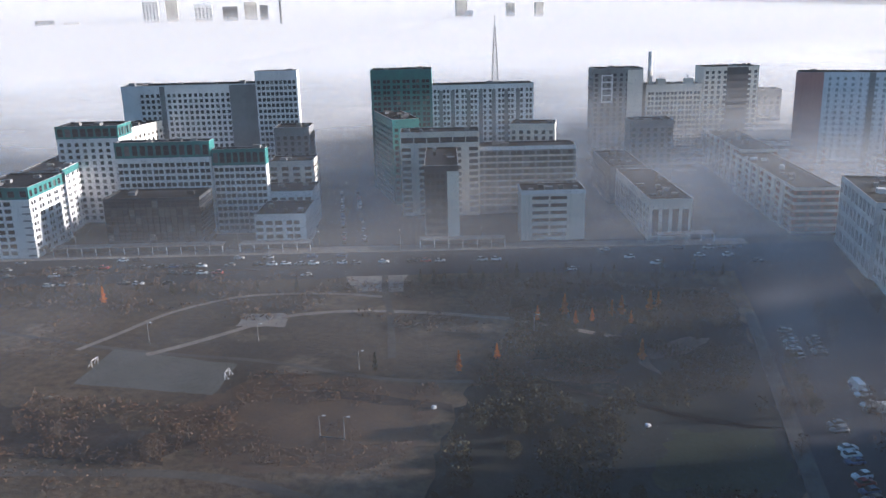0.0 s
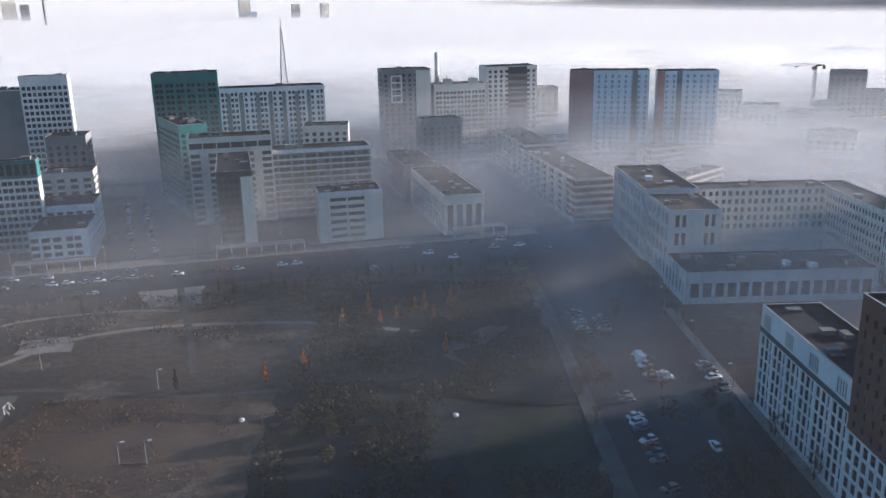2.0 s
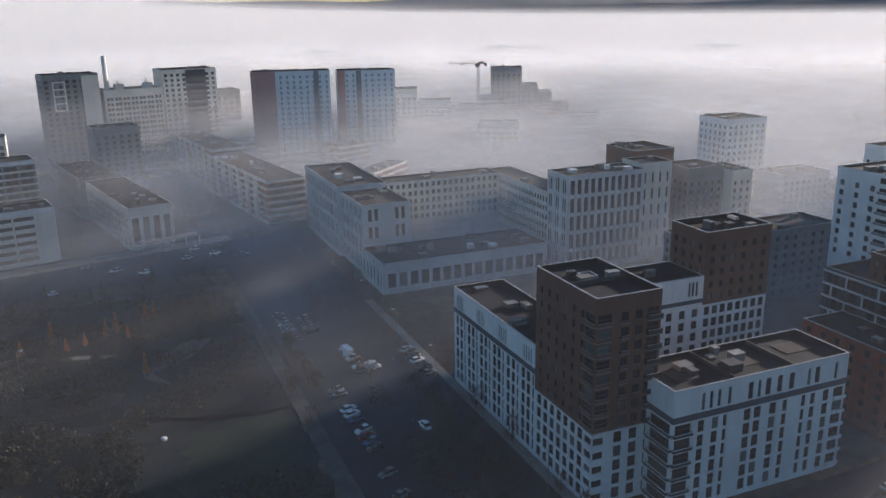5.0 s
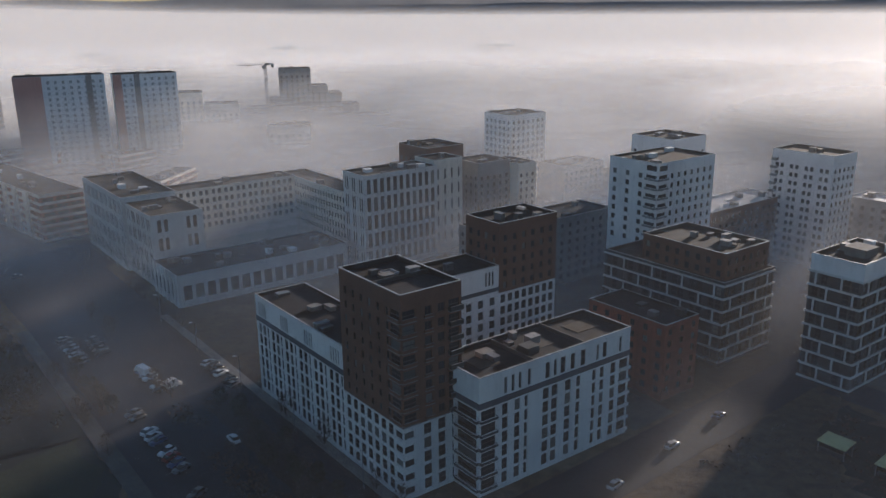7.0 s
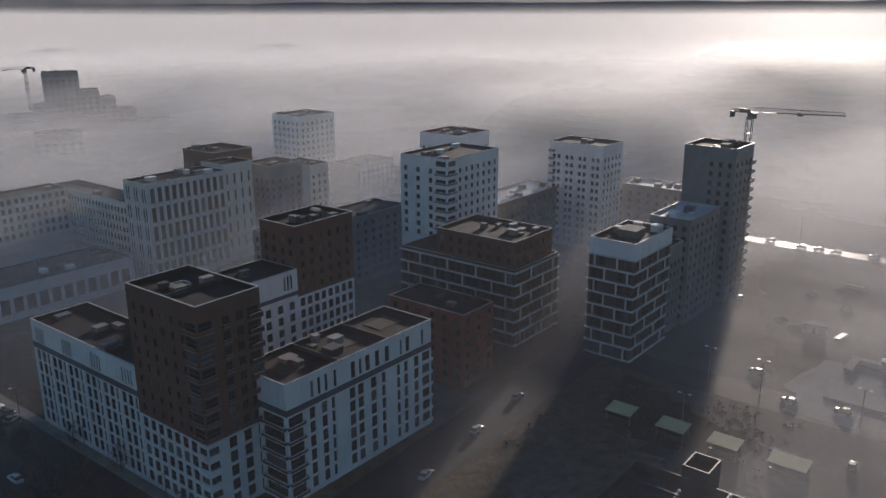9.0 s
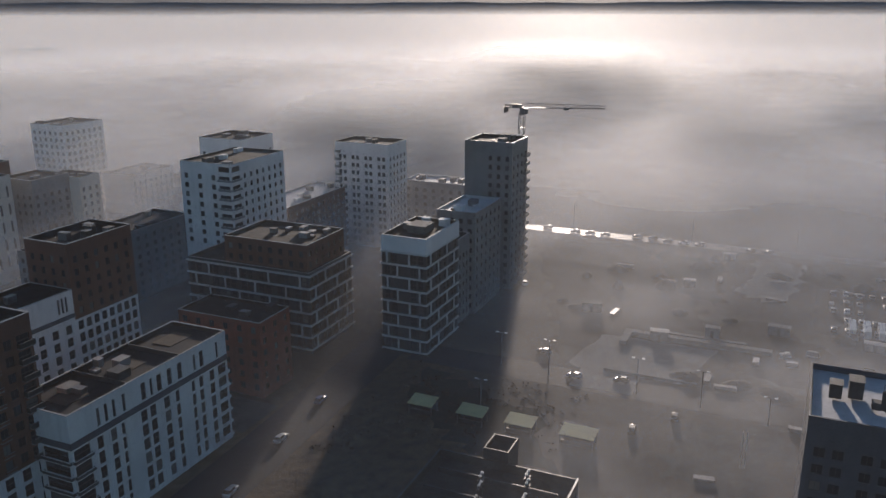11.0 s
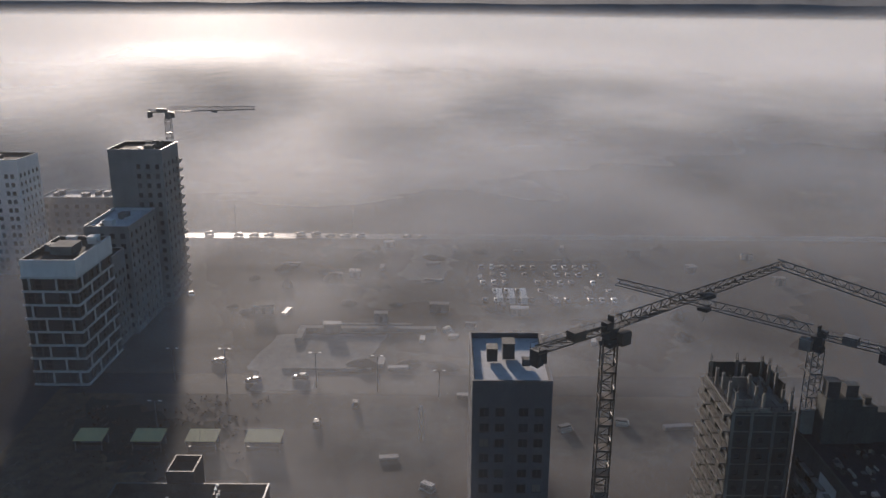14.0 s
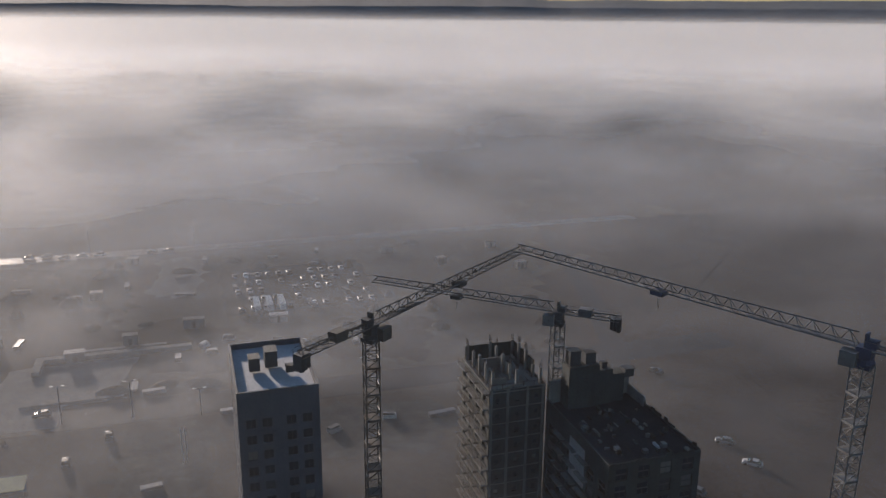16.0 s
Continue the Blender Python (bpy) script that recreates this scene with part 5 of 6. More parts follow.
def boom(bm, a, b, h, w, n, r=0.09):
    """A jib of triangular section from a to b."""
    a, b = Vector(a), Vector(b)
    d = (b - a).normalized()
    s = Vector((-d.y, d.x, 0)).normalized() * w / 2
    up = Vector((0, 0, h))

    def pt(i, k):
        p = a + (b - a) * (i / n)
        t = 1.0 - 0.35 * (i / n)
        return p + (s, -s, up * t)[k]
    for k in range(3):
        tube(bm, pt(0, k), pt(n, k), r, 4)
    for i in range(n):
        m = (pt(i, 2) + pt(i + 1, 2)) / 2
        for k in (0, 1):
            tube(bm, pt(i, k), m, r * 0.6, 3)
            tube(bm, m, pt(i + 1, k), r * 0.6, 3)
        tube(bm, pt(i, 0), pt(i + 1, 1), r * 0.6, 3)
    return bm


def tower_crane(label, x, y, z, tip, tail, mast_w=2.0, mats=("crane", "crane", "cranered"), sections=9, z0=0.0, cab_side=1, drop=0.0, slack=0.0):
    """A flat-top tower crane: mast in sections, slewing ring, cab, jib with trolley, counter-jib with ballast."""
    ob = thing("tower_crane", label, "crane", Matrix.Translation((x, y, 0)), "tower cranes")
    h = (z - 2.2 - z0) / sections
    for i in range(sections):
        part("mast_section", lattice(bmesh.new(), (0, 0, z0 + h * i), (0, 0, z0 + h * (i + 1)), mast_w, max(3, int(h / 2.0)), 0.11), M[mats[0]], ob)
        part("joint_collar", boxes((-mast_w / 2 - 0.12, mast_w / 2 + 0.12, -mast_w / 2 - 0.12, mast_w / 2 + 0.12, z0 + h * (i + 1) - 0.14, z0 + h * (i + 1) + 0.14)), M[mats[1]], ob) if i < sections - 1 else None
    d = Vector((tip[0] - x, tip[1] - y, 0)).normalized()
    n = Vector((-d.y, d.x, 0))
    rot = Matrix((d, n, Vector((0, 0, 1)))).transposed().to_4x4()
    part("slewing_unit", tube(boxes((-1.05, 1.05, -1.05, 1.05, z - 2.5, z - 1.9), (-0.9, 0.9, -0.85, 0.85, z - 1.3, z + 0.1), (-1.3, -0.2, -0.6, 0.6, z + 0.1, z + 1.1), (-0.15, 0.15, -0.5, 0.5, z + 0.1, z + 1.9)), (0, 0, z - 1.9), (0, 0, z - 1.3), 1.15, 12), M[mats[2]], ob, "dark slewing unit", rot)
    part("cab", boxes((0.4, 2.3, 1.2 * cab_side - 0.75, 1.2 * cab_side + 0.75, z - 2.3, z - 0.4)), [M[mats[1]]], ob, "driver's cab", rot)
    part("cab_window", boxes((2.3, 2.34, 1.2 * cab_side - 0.62, 1.2 * cab_side + 0.62, z - 1.8, z - 0.6)), M["carglass"], ob, "", rot)
    lj = math.hypot(tip[0] - x, tip[1] - y)
    lt = math.hypot(tail[0] - x, tail[1] - y)
    part("jib", boom(bmesh.new(), (1.0, 0, z), (lj, 0, z + drop), 1.7, 1.4, max(8, int(lj / 2.2)), 0.10), M[mats[0]], ob, "long lattice jib", rot)
    part("walkway", boxes((lj * 0.02, lj * 0.28, -0.4, 0.4, z + 0.06, z + 0.12)), M[mats[1]], ob, "", rot)
    part("trolley", boxes((lj * 0.5, lj * 0.5 + 2.0, -0.8, 0.8, z - 0.7 + drop * 0.5, z - 0.1 + drop * 0.5)), M[mats[2]], ob, "trolley under the jib", rot)
    part("counter_jib", boom(bmesh.new(), (-lt, 0, z - 0.1), (0, 0, z - 0.1), 1.0, 1.5, max(4, int(lt / 2.2)), 0.10), M[mats[0]], ob, "short counter-jib", rot)
    for k in range(3):
        part("ballast", boxes((-lt - 0.2 + k * 0.6, -lt + 0.32 + k * 0.6, -0.75, 0.75, z - 2.0 + 0.15 * k, z + 0.3)), M["dark"], ob, "concrete ballast block", rot)
    part("hoist", boxes((-lt * 0.55, -lt * 0.55 + 2.2, -0.8, 0.8, z + 0.0, z + 1.3)), M[mats[1]], ob, "hoist winch housing", rot)
    rail = bmesh.new()
    for s in (-0.85, 0.85):
        tube(rail, (-lt, s, z + 1.0), (0, s, z + 1.0), 0.04, 3)
        for k in range(7):
            tube(rail, (-lt * k / 6, s, z), (-lt * k / 6, s, z + 1.0), 0.035, 3)
    part("guard_rail", rail, M[mats[1]], ob, "", rot)
    part("hook_rope", tube(tube(bmesh.new(), (lj * 0.5 + 1, 0.2, z - 2.6), (lj * 0.5 + 1, 0.2, z - 0.6), 0.03, 3), (lj * 0.5 + 1, -0.2, z - 2.6), (lj * 0.5 + 1, -0.2, z - 0.6), 0.03, 3), M["steel"], ob, "", rot)
    return ob


tower_crane("rust-brown flat-top tower crane beside the slate tower", 108.8, -23.0, 51.7, (134.0, -56.5), (100.5, -11.4), 2.0, ("crane", "crane", "dark"), 12, cab_side=-1, drop=1.2)
tower_crane("grey tower crane standing in the unfinished building", 126.5, -60.6, 43.5, (150.5, -32.5), (119.0, -68.5), 1.9, ("cranegrey", "cranegrey", "dark"), 10, drop=0.6)
tower_crane("grey tower crane with a dark blue cab unit", 73.6, -75.8, 56.3, (121.0, -50.2), (60.5, -83.0), 1.9, ("cranegrey", "cranegrey", "craneblue"), 14, drop=0.8)
tower_crane("pale tower crane behind the tall tower", 303.6, 101.2, 57.0, (311.9, 71.3), (301.6, 107.6), 2.0, ("cranegrey", "cranegrey", "cranegrey"), 10)
tower_crane("distant tower crane on the housing pile", 257.5, 544.5, 56.0, (238.0, 552.0), (262, 541), 1.6, ("cranegrey", "cranegrey", "cranegrey"), 8)
mt = thing("lattice_mast", "tall tapering lattice radio mast", "mast", Matrix.Translation((-92.8, 592.6, 0)))
for k in range(5):
    a, b = 17.2 * k, 17.2 * (k + 1)
    part("mast_section", lattice(bmesh.new(), (0, 0, a), (0, 0, b), 9.0 - 1.65 * k, 4, 0.2, 9.0 - 1.65 * (k + 1)), M["steel"], mt)
part("antenna", tube(bmesh.new(), (0, 0, 86), (0, 0, 93), 0.15, 5), M["steel"], mt)

# ---- street furniture and small structures ----


def street_lamp(name, label, x, y, h, heads=1, bright=False, turn=0.0, group="street lamps"):
    ob = thing(name, label, "street lamp", pose(x, y, 0, 0, 0, turn), group)
    bm = bmesh.new()
    tube(bm, (0, 0, 0), (0, 0, h), 0.11, 6)
    tube(bm, (0, 0, 0), (0, 0, 0.9), 0.18, 6)
    part("pole", bm, M["steel"], ob)
    for k in range(heads):
        s = 1 if k == 0 else -1
        part("arm", tube(bmesh.new(), (0, 0, h - 0.1), (1.1 * s, 0, h + 0.15), 0.06, 5), M["steel"], ob)
        part("lamp_head", boxes((min(0.8 * s, 1.6 * s), max(0.8 * s, 1.6 * s), -0.16, 0.16, h + 0.1, h + 0.24)), M["frame_white"], ob, "pale lamp head")
    return ob


for x, y, h in ((-68, 166, 5.6), (-62, 166, 5.8), (-142, 215, 6.0), (-108, 220, 5.8), (-71, 205, 5.5), (-26, 240, 6.0)):
    street_lamp("street_lamp", "thin steel park lamp with a pale head", x, y, h)
part("rail", boxes((-68, -62, 165.9, 166.1, 0.15, 0.45)), M["dark"], thing("low_rail", "low dark rail between two lamp posts", "rail"))
for x, y, h in ((198.6, 70.3, 9.5), (197.9, 56.7, 9.8), (196, 33.1, 9.6), (194.4, 17.2, 9.6), (191.5, 1.5, 7.0), (195, -20, 8.5), (195, -40, 8.5), (172, 66, 8.0)):
    street_lamp("street_lamp", "tall dark lamp post in the building yards", x, y, h, 2, False, 90)
for k in range(3):
    part("pole", tube(bmesh.new(), (0, 0, 0), (0, 0, 8.5), 0.1, 6), M["frame_white"], thing("pale_post", "slim pale post standing in the yard", "post", Matrix.Translation((169.5 + 0.2 * k, 5.8 - 0.8 * k, 0)), "pale posts")) if k < 2 else None
for k in range(9):
    q = CITY @ Vector((-190 + k * 34, 337.4, 0))
    street_lamp("street_lamp", "steel street lamp along the boulevard", q.x, q.y, 9.0, 1, False, -78)
for y in (130, 160, 190, 220, 250):
    street_lamp("street_lamp", "steel street lamp along the avenue", 77, y, 9.0, 1, False, 180)
for x, y, h in ((345, 90, 12), (345, 40, 10), (345, 0, 10), (345, 130, 12)):
    street_lamp("street_lamp", "dim lamp post by the far road", x, y, h)


def goal(x, y, turn):
    ob = thing("goal", "small white football goal", "goal", pose(x, y, 0, 0, 0, turn), "football goals")
    for s in (-1.5, 1.5):
        part("post", tube(bmesh.new(), (s, 0, 0), (s, 0, 2.0), 0.08, 6), M["frame_white"], ob)
        part("stay", tube(bmesh.new(), (s, 0, 2.0), (s, 1.2, 0.0), 0.05, 5), M["frame_white"], ob)
    part("crossbar", tube(bmesh.new(), (-1.58, 0, 2.0), (1.58, 0, 2.0), 0.08, 6), M["frame_white"], ob)


goal(-147.5, 195.5, 92)
goal(-105.5, 194, -88)
for k, y in enumerate((78.4, 65.6, 53.6, 40.0)):
    w2 = (3.2, 3.4, 3.4, 4.0)[k]
    ob = thing("market_stall", "open market stall with a pale yellow sheet roof", "stall", Matrix.Translation((165.6, y, 0)), "yellow-roofed stalls")
    # slate back wall and dark counter are added for the shade under the roof
    part("back_wall", boxes((1.7, 1.9, -w2 + 0.25, w2 - 0.25, 0, 2.9)), M["band"], ob)
    part("counter", boxes((-1.5, -0.9, -w2 + 0.4, w2 - 0.4, 0, 1.0)), M["dark"], ob)
    for px in (-1.9, 1.5):
        for py in (-w2 + 0.3, w2 - 0.3):
            part("post", boxes((px - 0.07, px + 0.07, py - 0.07, py + 0.07, 0, 2.72 if px < 0 else 3.1)), M["steel"], ob)
    bm = bmesh.new()
    vs = [bm.verts.new(p) for p in ((-2.3, -w2, 2.65), (2.3, -w2, 3.25), (2.3, w2, 3.25), (-2.3, w2, 2.65), (-2.3, -w2, 2.8), (2.3, -w2, 3.4), (2.3, w2, 3.4), (-2.3, w2, 2.8))]
    for q in ((3, 2, 1, 0), (4, 5, 6, 7), (0, 1, 5, 4), (1, 2, 6, 5), (2, 3, 7, 6), (3, 0, 4, 7)):
        bm.faces.new([vs[i] for i in q])
    part("roof", bm, M["yellow"], ob, "pale yellow sheet roof")


def shed(x, y, a, b, h, turn=0.0, wall="concrete", roof="coping"):
    ob = thing("site_shed", "low flat site shed with a pale sheet roof", "shed", pose(x, y, 0, 0, 0, turn), "site sheds")
    part("wall", boxes((-a / 2, a / 2, -b / 2, b / 2, 0, h)), M[wall], ob)
    part("roof", boxes((-a / 2 - 0.2, a / 2 + 0.2, -b / 2 - 0.2, b / 2 + 0.2, h, h + 0.18)), M[roof], ob)
    part("door", boxes((-a / 2 - 0.05, -a / 2 + 0.02, -0.5, 0.5, 0.02, min(2.1, h - 0.2))), M["dark"], ob)


rs = random.Random(5)
for x, y, a, b in ((234, 34, 2.5, 5), (243, 20, 2.5, 4), (250, 58, 3, 6), (252, 2, 2.5, 6)):
    shed(x, y, a, b, rs.uniform(2.4, 3.2), rs.uniform(-8, 8), rs.choice(["concrete", "grey", "band"]), rs.choice(["concrete", "gravel", "grey"]))
for k in range(8):
    shed(rs.uniform(215, 330), rs.uniform(-120, 40), rs.uniform(2.4, 4), rs.uniform(2.6, 7), rs.uniform(2.3, 2.7), rs.uniform(-12, 12), rs.choice(["concrete", "grey", "band"]), rs.choice(["concrete", "gravel", "grey", "coping"]))
for k in range(10):
    ob = thing("material_stack", "stack of pale building material on the yard", "stack", pose(rs.uniform(140, 240), rs.uniform(-46, 26), 0, 0, 0, rs.uniform(0, 180)), "stacks")
    for j in range(3):
        part("bundle", boxes((-1.6 + 0.2 * j, 1.6, -0.9, 0.9 - 0.25 * j, 0.5 * j, 0.5 * j + 0.45)), M[rs.choice(["coping", "cream", "concrete"])], ob)
for x0, x1, y0, y1, h in ((234, 236, 3, 44, 1.2), (226, 234, 42, 44, 1.2), (238, 239.2, 10, 36, 0.9), (206.5, 207.3, 20, 44, 0.6)):
    part("wall", boxes((x0, x1, y0, y1, 0, h), (x0 - 0.1, x1 + 0.1, y0 - 0.1, y1 + 0.1, h, h + 0.12)), M["concrete"], thing("foundation_wall", "low pale concrete foundation wall in the yard", "wall", PLAIN, "foundation walls"))
for x, y in ((-45, 185), (7, 184)):
    ob = thing("boulder", "pale boulder on the grass", "boulder", Matrix.Translation((x, y, 0.4)))
    bm = bmesh.new()
    bmesh.ops.create_icosphere(bm, subdivisions=2, radius=0.75)
    for v in bm.verts:
        v.co *= 1 + 0.25 * noise.noise(v.co * 1.7 + Vector((x, y, 0)))
        v.co.z *= 0.75
    part("stone", bm, M["snowroof"], ob)

# ---- cars ----


def loft(bm, sections, mi=0):
    prev = None
    for sec in sections:
        cur = [bm.verts.new(p) for p in sec]
        if prev:
            n = len(cur)
            for k in range(n):
                bm.faces.new((prev[k], prev[(k + 1) % n], cur[(k + 1) % n], cur[k])).material_index = mi
        else:
            bm.faces.new(cur[::-1]).material_index = mi
        prev = cur
    bm.faces.new(prev).material_index = mi
    return bm


def car_things():
    """One car of each colour, from which the rest are copied."""
    bodies = {}
    out = []
    for i, paint in enumerate(PAINT):
        tall = 1.0 if i % 2 else 1.12
        ob = thing("car", "%s car parked on grey asphalt" % ("white", "silver", "black", "grey", "dark red", "dark blue")[i], "car", Matrix.Translation((-200, 60 + 6 * i, 0)), "parked cars")
        secs = []
        for x, hw, zt in ((-2.15, 0.72, 0.72), (-2.0, 0.82, 0.9), (-1.0, 0.86, 0.95), (0.6, 0.86, 0.93), (1.7, 0.84, 0.84), (2.1, 0.74, 0.68)):
            secs.append([(x, -hw, 0.28), (x, hw, 0.28), (x, hw + 0.03, 0.6), (x, hw - 0.06, zt * tall), (x, -hw + 0.06, zt * tall), (x, -hw - 0.03, 0.6)])
        part("body", loft(bmesh.new(), secs), paint, ob, "", None, True)
        secs = []
        for x, hw, zt in ((-1.85, 0.66, 0.95), (-1.35, 0.64, 1.38), (0.1, 0.64, 1.42), (0.95, 0.68, 0.95)):
            secs.append([(x, -0.78, 0.88 * tall), (x, 0.78, 0.88 * tall), (x, hw, zt * tall), (x, -hw, zt * tall)])
        part("glasshouse", loft(bmesh.new(), secs), M["carglass"], ob, "dark car windows")
        part("roof", boxes((-1.3, 0.05, -0.63, 0.63, 1.385 * tall, 1.45 * tall)), paint, ob)
        for x in (-1.3, 1.3):
            for s in (-0.8, 0.8):
                part("wheel", tube(bmesh.new(), (x, s - 0.1, 0.31), (x, s + 0.1, 0.31), 0.31, 10), M["tyre"], ob)
        out.append(ob)
    return out


CARS = car_things()
rc = random.Random(11)
used = set()


def put_car(x, y, turn, frame=PLAIN):
    i = rc.choice([0, 0, 0, 1, 1, 2, 2, 2, 3, 3, 3, 4, 5])
    m = frame @ pose(x, y, 0.06, 0, 0, turn + rc.uniform(-4, 4))
    if i in used:
        copy_thing(CARS[i], m)
    else:
        used.add(i)
        CARS[i].matrix_world = m


for y, xa, xb, fill, step in ((319.0, -205, 20, 0.62, 5.6), (309.5, -200, -48, 0.45, 5.8), (297.5, -150, -84, 0.5, 5.6), (303.5, -60, 60, 0.2, 5.6), (329, -200, 120, 0.3, 6.0), (318, 66, 112, 0.5, 5.6), (309, 80, 130, 0.45, 5.6)):
    x = xa
    while x < xb:
        if rc.random() < fill:
            put_car(x, y + rc.uniform(-0.3, 0.3), rc.choice([0, 180]), CITY)
        x += step
for k in range(34):
    if rc.random() < 0.7:
        put_car(-45 + (k % 2) * 9 - (k // 2) * 0.9, 350 + (k // 2) * 7, 90, CITY)
for x, ya, yb, fill in ((50, 160, 194, 0.75), (48.5, 232, 254, 0.8), (55, 232, 250, 0.5), (60, 198, 218, 0.4), (76, 192, 210, 0.7), (49, 140, 150, 0.6)):
    y = ya
    while y < yb:
        if rc.random() < fill:
            put_car(x, y, rc.choice([0, 180]) + 20)
        y += 2.9
y = 10
while y < 125:
    if rc.random() < 0.75:
        put_car(rc.choice([340.5, 343.5]), y, 90)
    y += 6.5
for k in range(60):
    if rc.random() < 0.65:
        put_car(262 + (k % 5) * 9, -56 + (k // 5) * 3.9, 0)
for x, y, a in ((128, -94, 30), (144, -112, 50), (134, -112, 45), (182, -117, 20), (211, 62, 80), (199, 50, 90), (201, 38, 90), (186, 22, 10), (266, 86, 20), (176, 30, 0), (160, 104, 5), (140, 102, 3), (64, 165, 90), (118, 99, 5)):
    put_car(x, y, a)


def van(x, y, turn, frame=PLAIN, L=6.2):
    ob = thing("van", "white delivery van parked beside the avenue", "van", frame @ pose(x, y, 0.06, 0, 0, turn), "vans")
    part("body", loft(bmesh.new(), [[(-L / 2, -1, 0.35), (-L / 2, 1, 0.35), (-L / 2, 0.95, 2.5), (-L / 2, -0.95, 2.5)], [(L / 2 - 1.6, -1, 0.35), (L / 2 - 1.6, 1, 0.35), (L / 2 - 1.6, 0.95, 2.55), (L / 2 - 1.6, -0.95, 2.55)],
                                   [(L / 2 - 0.8, -1, 0.35), (L / 2 - 0.8, 1, 0.35), (L / 2 - 0.8, 0.9, 1.3), (L / 2 - 0.8, -0.9, 1.3)], [(L / 2, -0.92, 0.4), (L / 2, 0.92, 0.4), (L / 2, 0.85, 1.05), (L / 2, -0.85, 1.05)]]), PAINT[0], ob)
    part("windscreen", boxes((L / 2 - 1.45, L / 2 - 1.0, -0.86, 0.86, 1.5, 2.2)), M["carglass"], ob)
    for a in (-L / 2 + 1.1, L / 2 - 1.1):
        for s in (-0.92, 0.92):
            part("wheel", tube(bmesh.new(), (a, s - 0.12, 0.36), (a, s + 0.12, 0.36), 0.36, 10), M["tyre"], ob)


van(59.5, 214, 100)
van(63, 201, 15, PLAIN, 4.6)
for k, y in enumerate((-18, -22, -26)):
    van(264, y, 0, PLAIN, 11.0)

# ---- trees, bushes ----


def leaf_cloud(pts, size, rng, name="crown"):
    """Many small tilted leaf clumps."""
    V, F = [], []
    for p in pts:
        a = Vector((rng.gauss(0, 1), rng.gauss(0, 1), rng.gauss(0, 0.6))).normalized()
        b = a.orthogonal().normalized()
        b.rotate(Matrix.Rotation(rng.uniform(0, 6.28), 3, a))
        s = size * rng.uniform(0.6, 1.3)
        i = len(V)
        V += [p + a * s, p + b * s * 0.8, p - a * s * 0.8, p - b * s]
        F.append((i, i + 1, i + 2, i + 3))
    me = bpy.data.meshes.new(name)
    me.from_pydata([tuple(v) for v in V], [], F)
    return me


def tree(name, label, kind, seed, h, x, y):
    rng = random.Random(seed)
    ob = thing(name, label, "tree", Matrix.Translation((x, y, 0)), name + "s")
    bm = bmesh.new()
    tube(bm, (0, 0, 0), (0, 0, h * 0.35), h * 0.022, 7)
    tube(bm, (0, 0, h * 0.35), (0.1, 0, h * 0.9), h * 0.012, 6)
    pts = []
    for k in range(12):
        a, z = rng.uniform(0, 6.28), h * (0.2 + 0.06 * k)
        r = (h * 0.2 * (1 - z / h) + 0.2) if kind == "cone" else h * 0.26
        tip = Vector((r * math.cos(a), r * math.sin(a), z + (0.05 if kind == "cone" else 0.22) * h))
        tube(bm, (0, 0, z), tip, h * 0.006, 4)
    part("trunk", bm, M["bark"], ob)
    n = 900 if kind != "bare" else 420
    while len(pts) < n:
        z = rng.uniform(0.12, 1.0)
        a = rng.uniform(0, 6.28)
        if kind == "cone":
            r = 0.2 * (1.02 - z) * (0.75 + 0.35 * math.sin(z * 26)) * math.sqrt(rng.random())
        else:
            r = 0.33 * math.sqrt(max(0.0, 1 - ((z - 0.6) / 0.42) ** 2)) * rng.uniform(0.5, 1.0) * (1 + 0.25 * math.sin(a * 3 + seed))
        if r > 0:
            pts.append(Vector((r * math.cos(a), r * math.sin(a), z)) * h)
    me = leaf_cloud(pts, h * (0.034 if kind != "bare" else 0.022), rng)
    me.materials.append(M[{"cone": "larch", "dark": "leaf", "bare": "twig"}[kind if name != "spruce" else "dark"]])
    child("crown", me, ob)
    return ob


larch = tree("larch", "slender orange autumn larch", "cone", 1, 6.6, -43, 207)
for k, (x, y, s) in enumerate(((-34, 217, 0.8), (-18, 256, 1.15), (0, 259, 1.05), (-3, 257, 0.9), (9, 264, 1.1), (11.5, 265, 1.0), (6, 223, 1.0), (-177, 244, 1.0), (-26, 250, 0.8), (-9, 252, 0.7), (-14, 248, 0.75), (3, 252, 0.7))):
    o2 = copy_thing(larch, pose(x, y, 0, 0, 0, 50 * k))
    o2.scale = (s * 1.25, s * 1.25, s)
spruce = tree("spruce", "small dark spruce beside the boulevard", "cone", 2, 6.0, -66, 204)
rt = random.Random(3)
for k in range(60):
    if k < 26:
        q = CITY @ Vector((-10 + k * 4.4 + rt.uniform(-1, 1), 292 + rt.uniform(-3, 3), 0))
    elif k < 40:
        q = CITY @ Vector((-200 + (k - 26) * 11 + rt.uniform(-3, 3), 288 + rt.uniform(-4, 3), 0))
    else:
        q = Vector((rt.uniform(-30, 36), rt.uniform(225, 286), 0))
    o2 = copy_thing(spruce, pose(q.x, q.y, 0, 0, 0, rt.uniform(0, 360)))
    s = rt.uniform(0.5, 1.15)
    o2.scale = (s * 1.3, s * 1.3, s)
dark_tree = tree("park_tree", "dark broad bush-like park tree", "dark", 4, 6.0, 20, 262)
bare_tree = tree("bare_tree", "bare brown autumn tree", "bare", 5, 6.5, -190, 262)
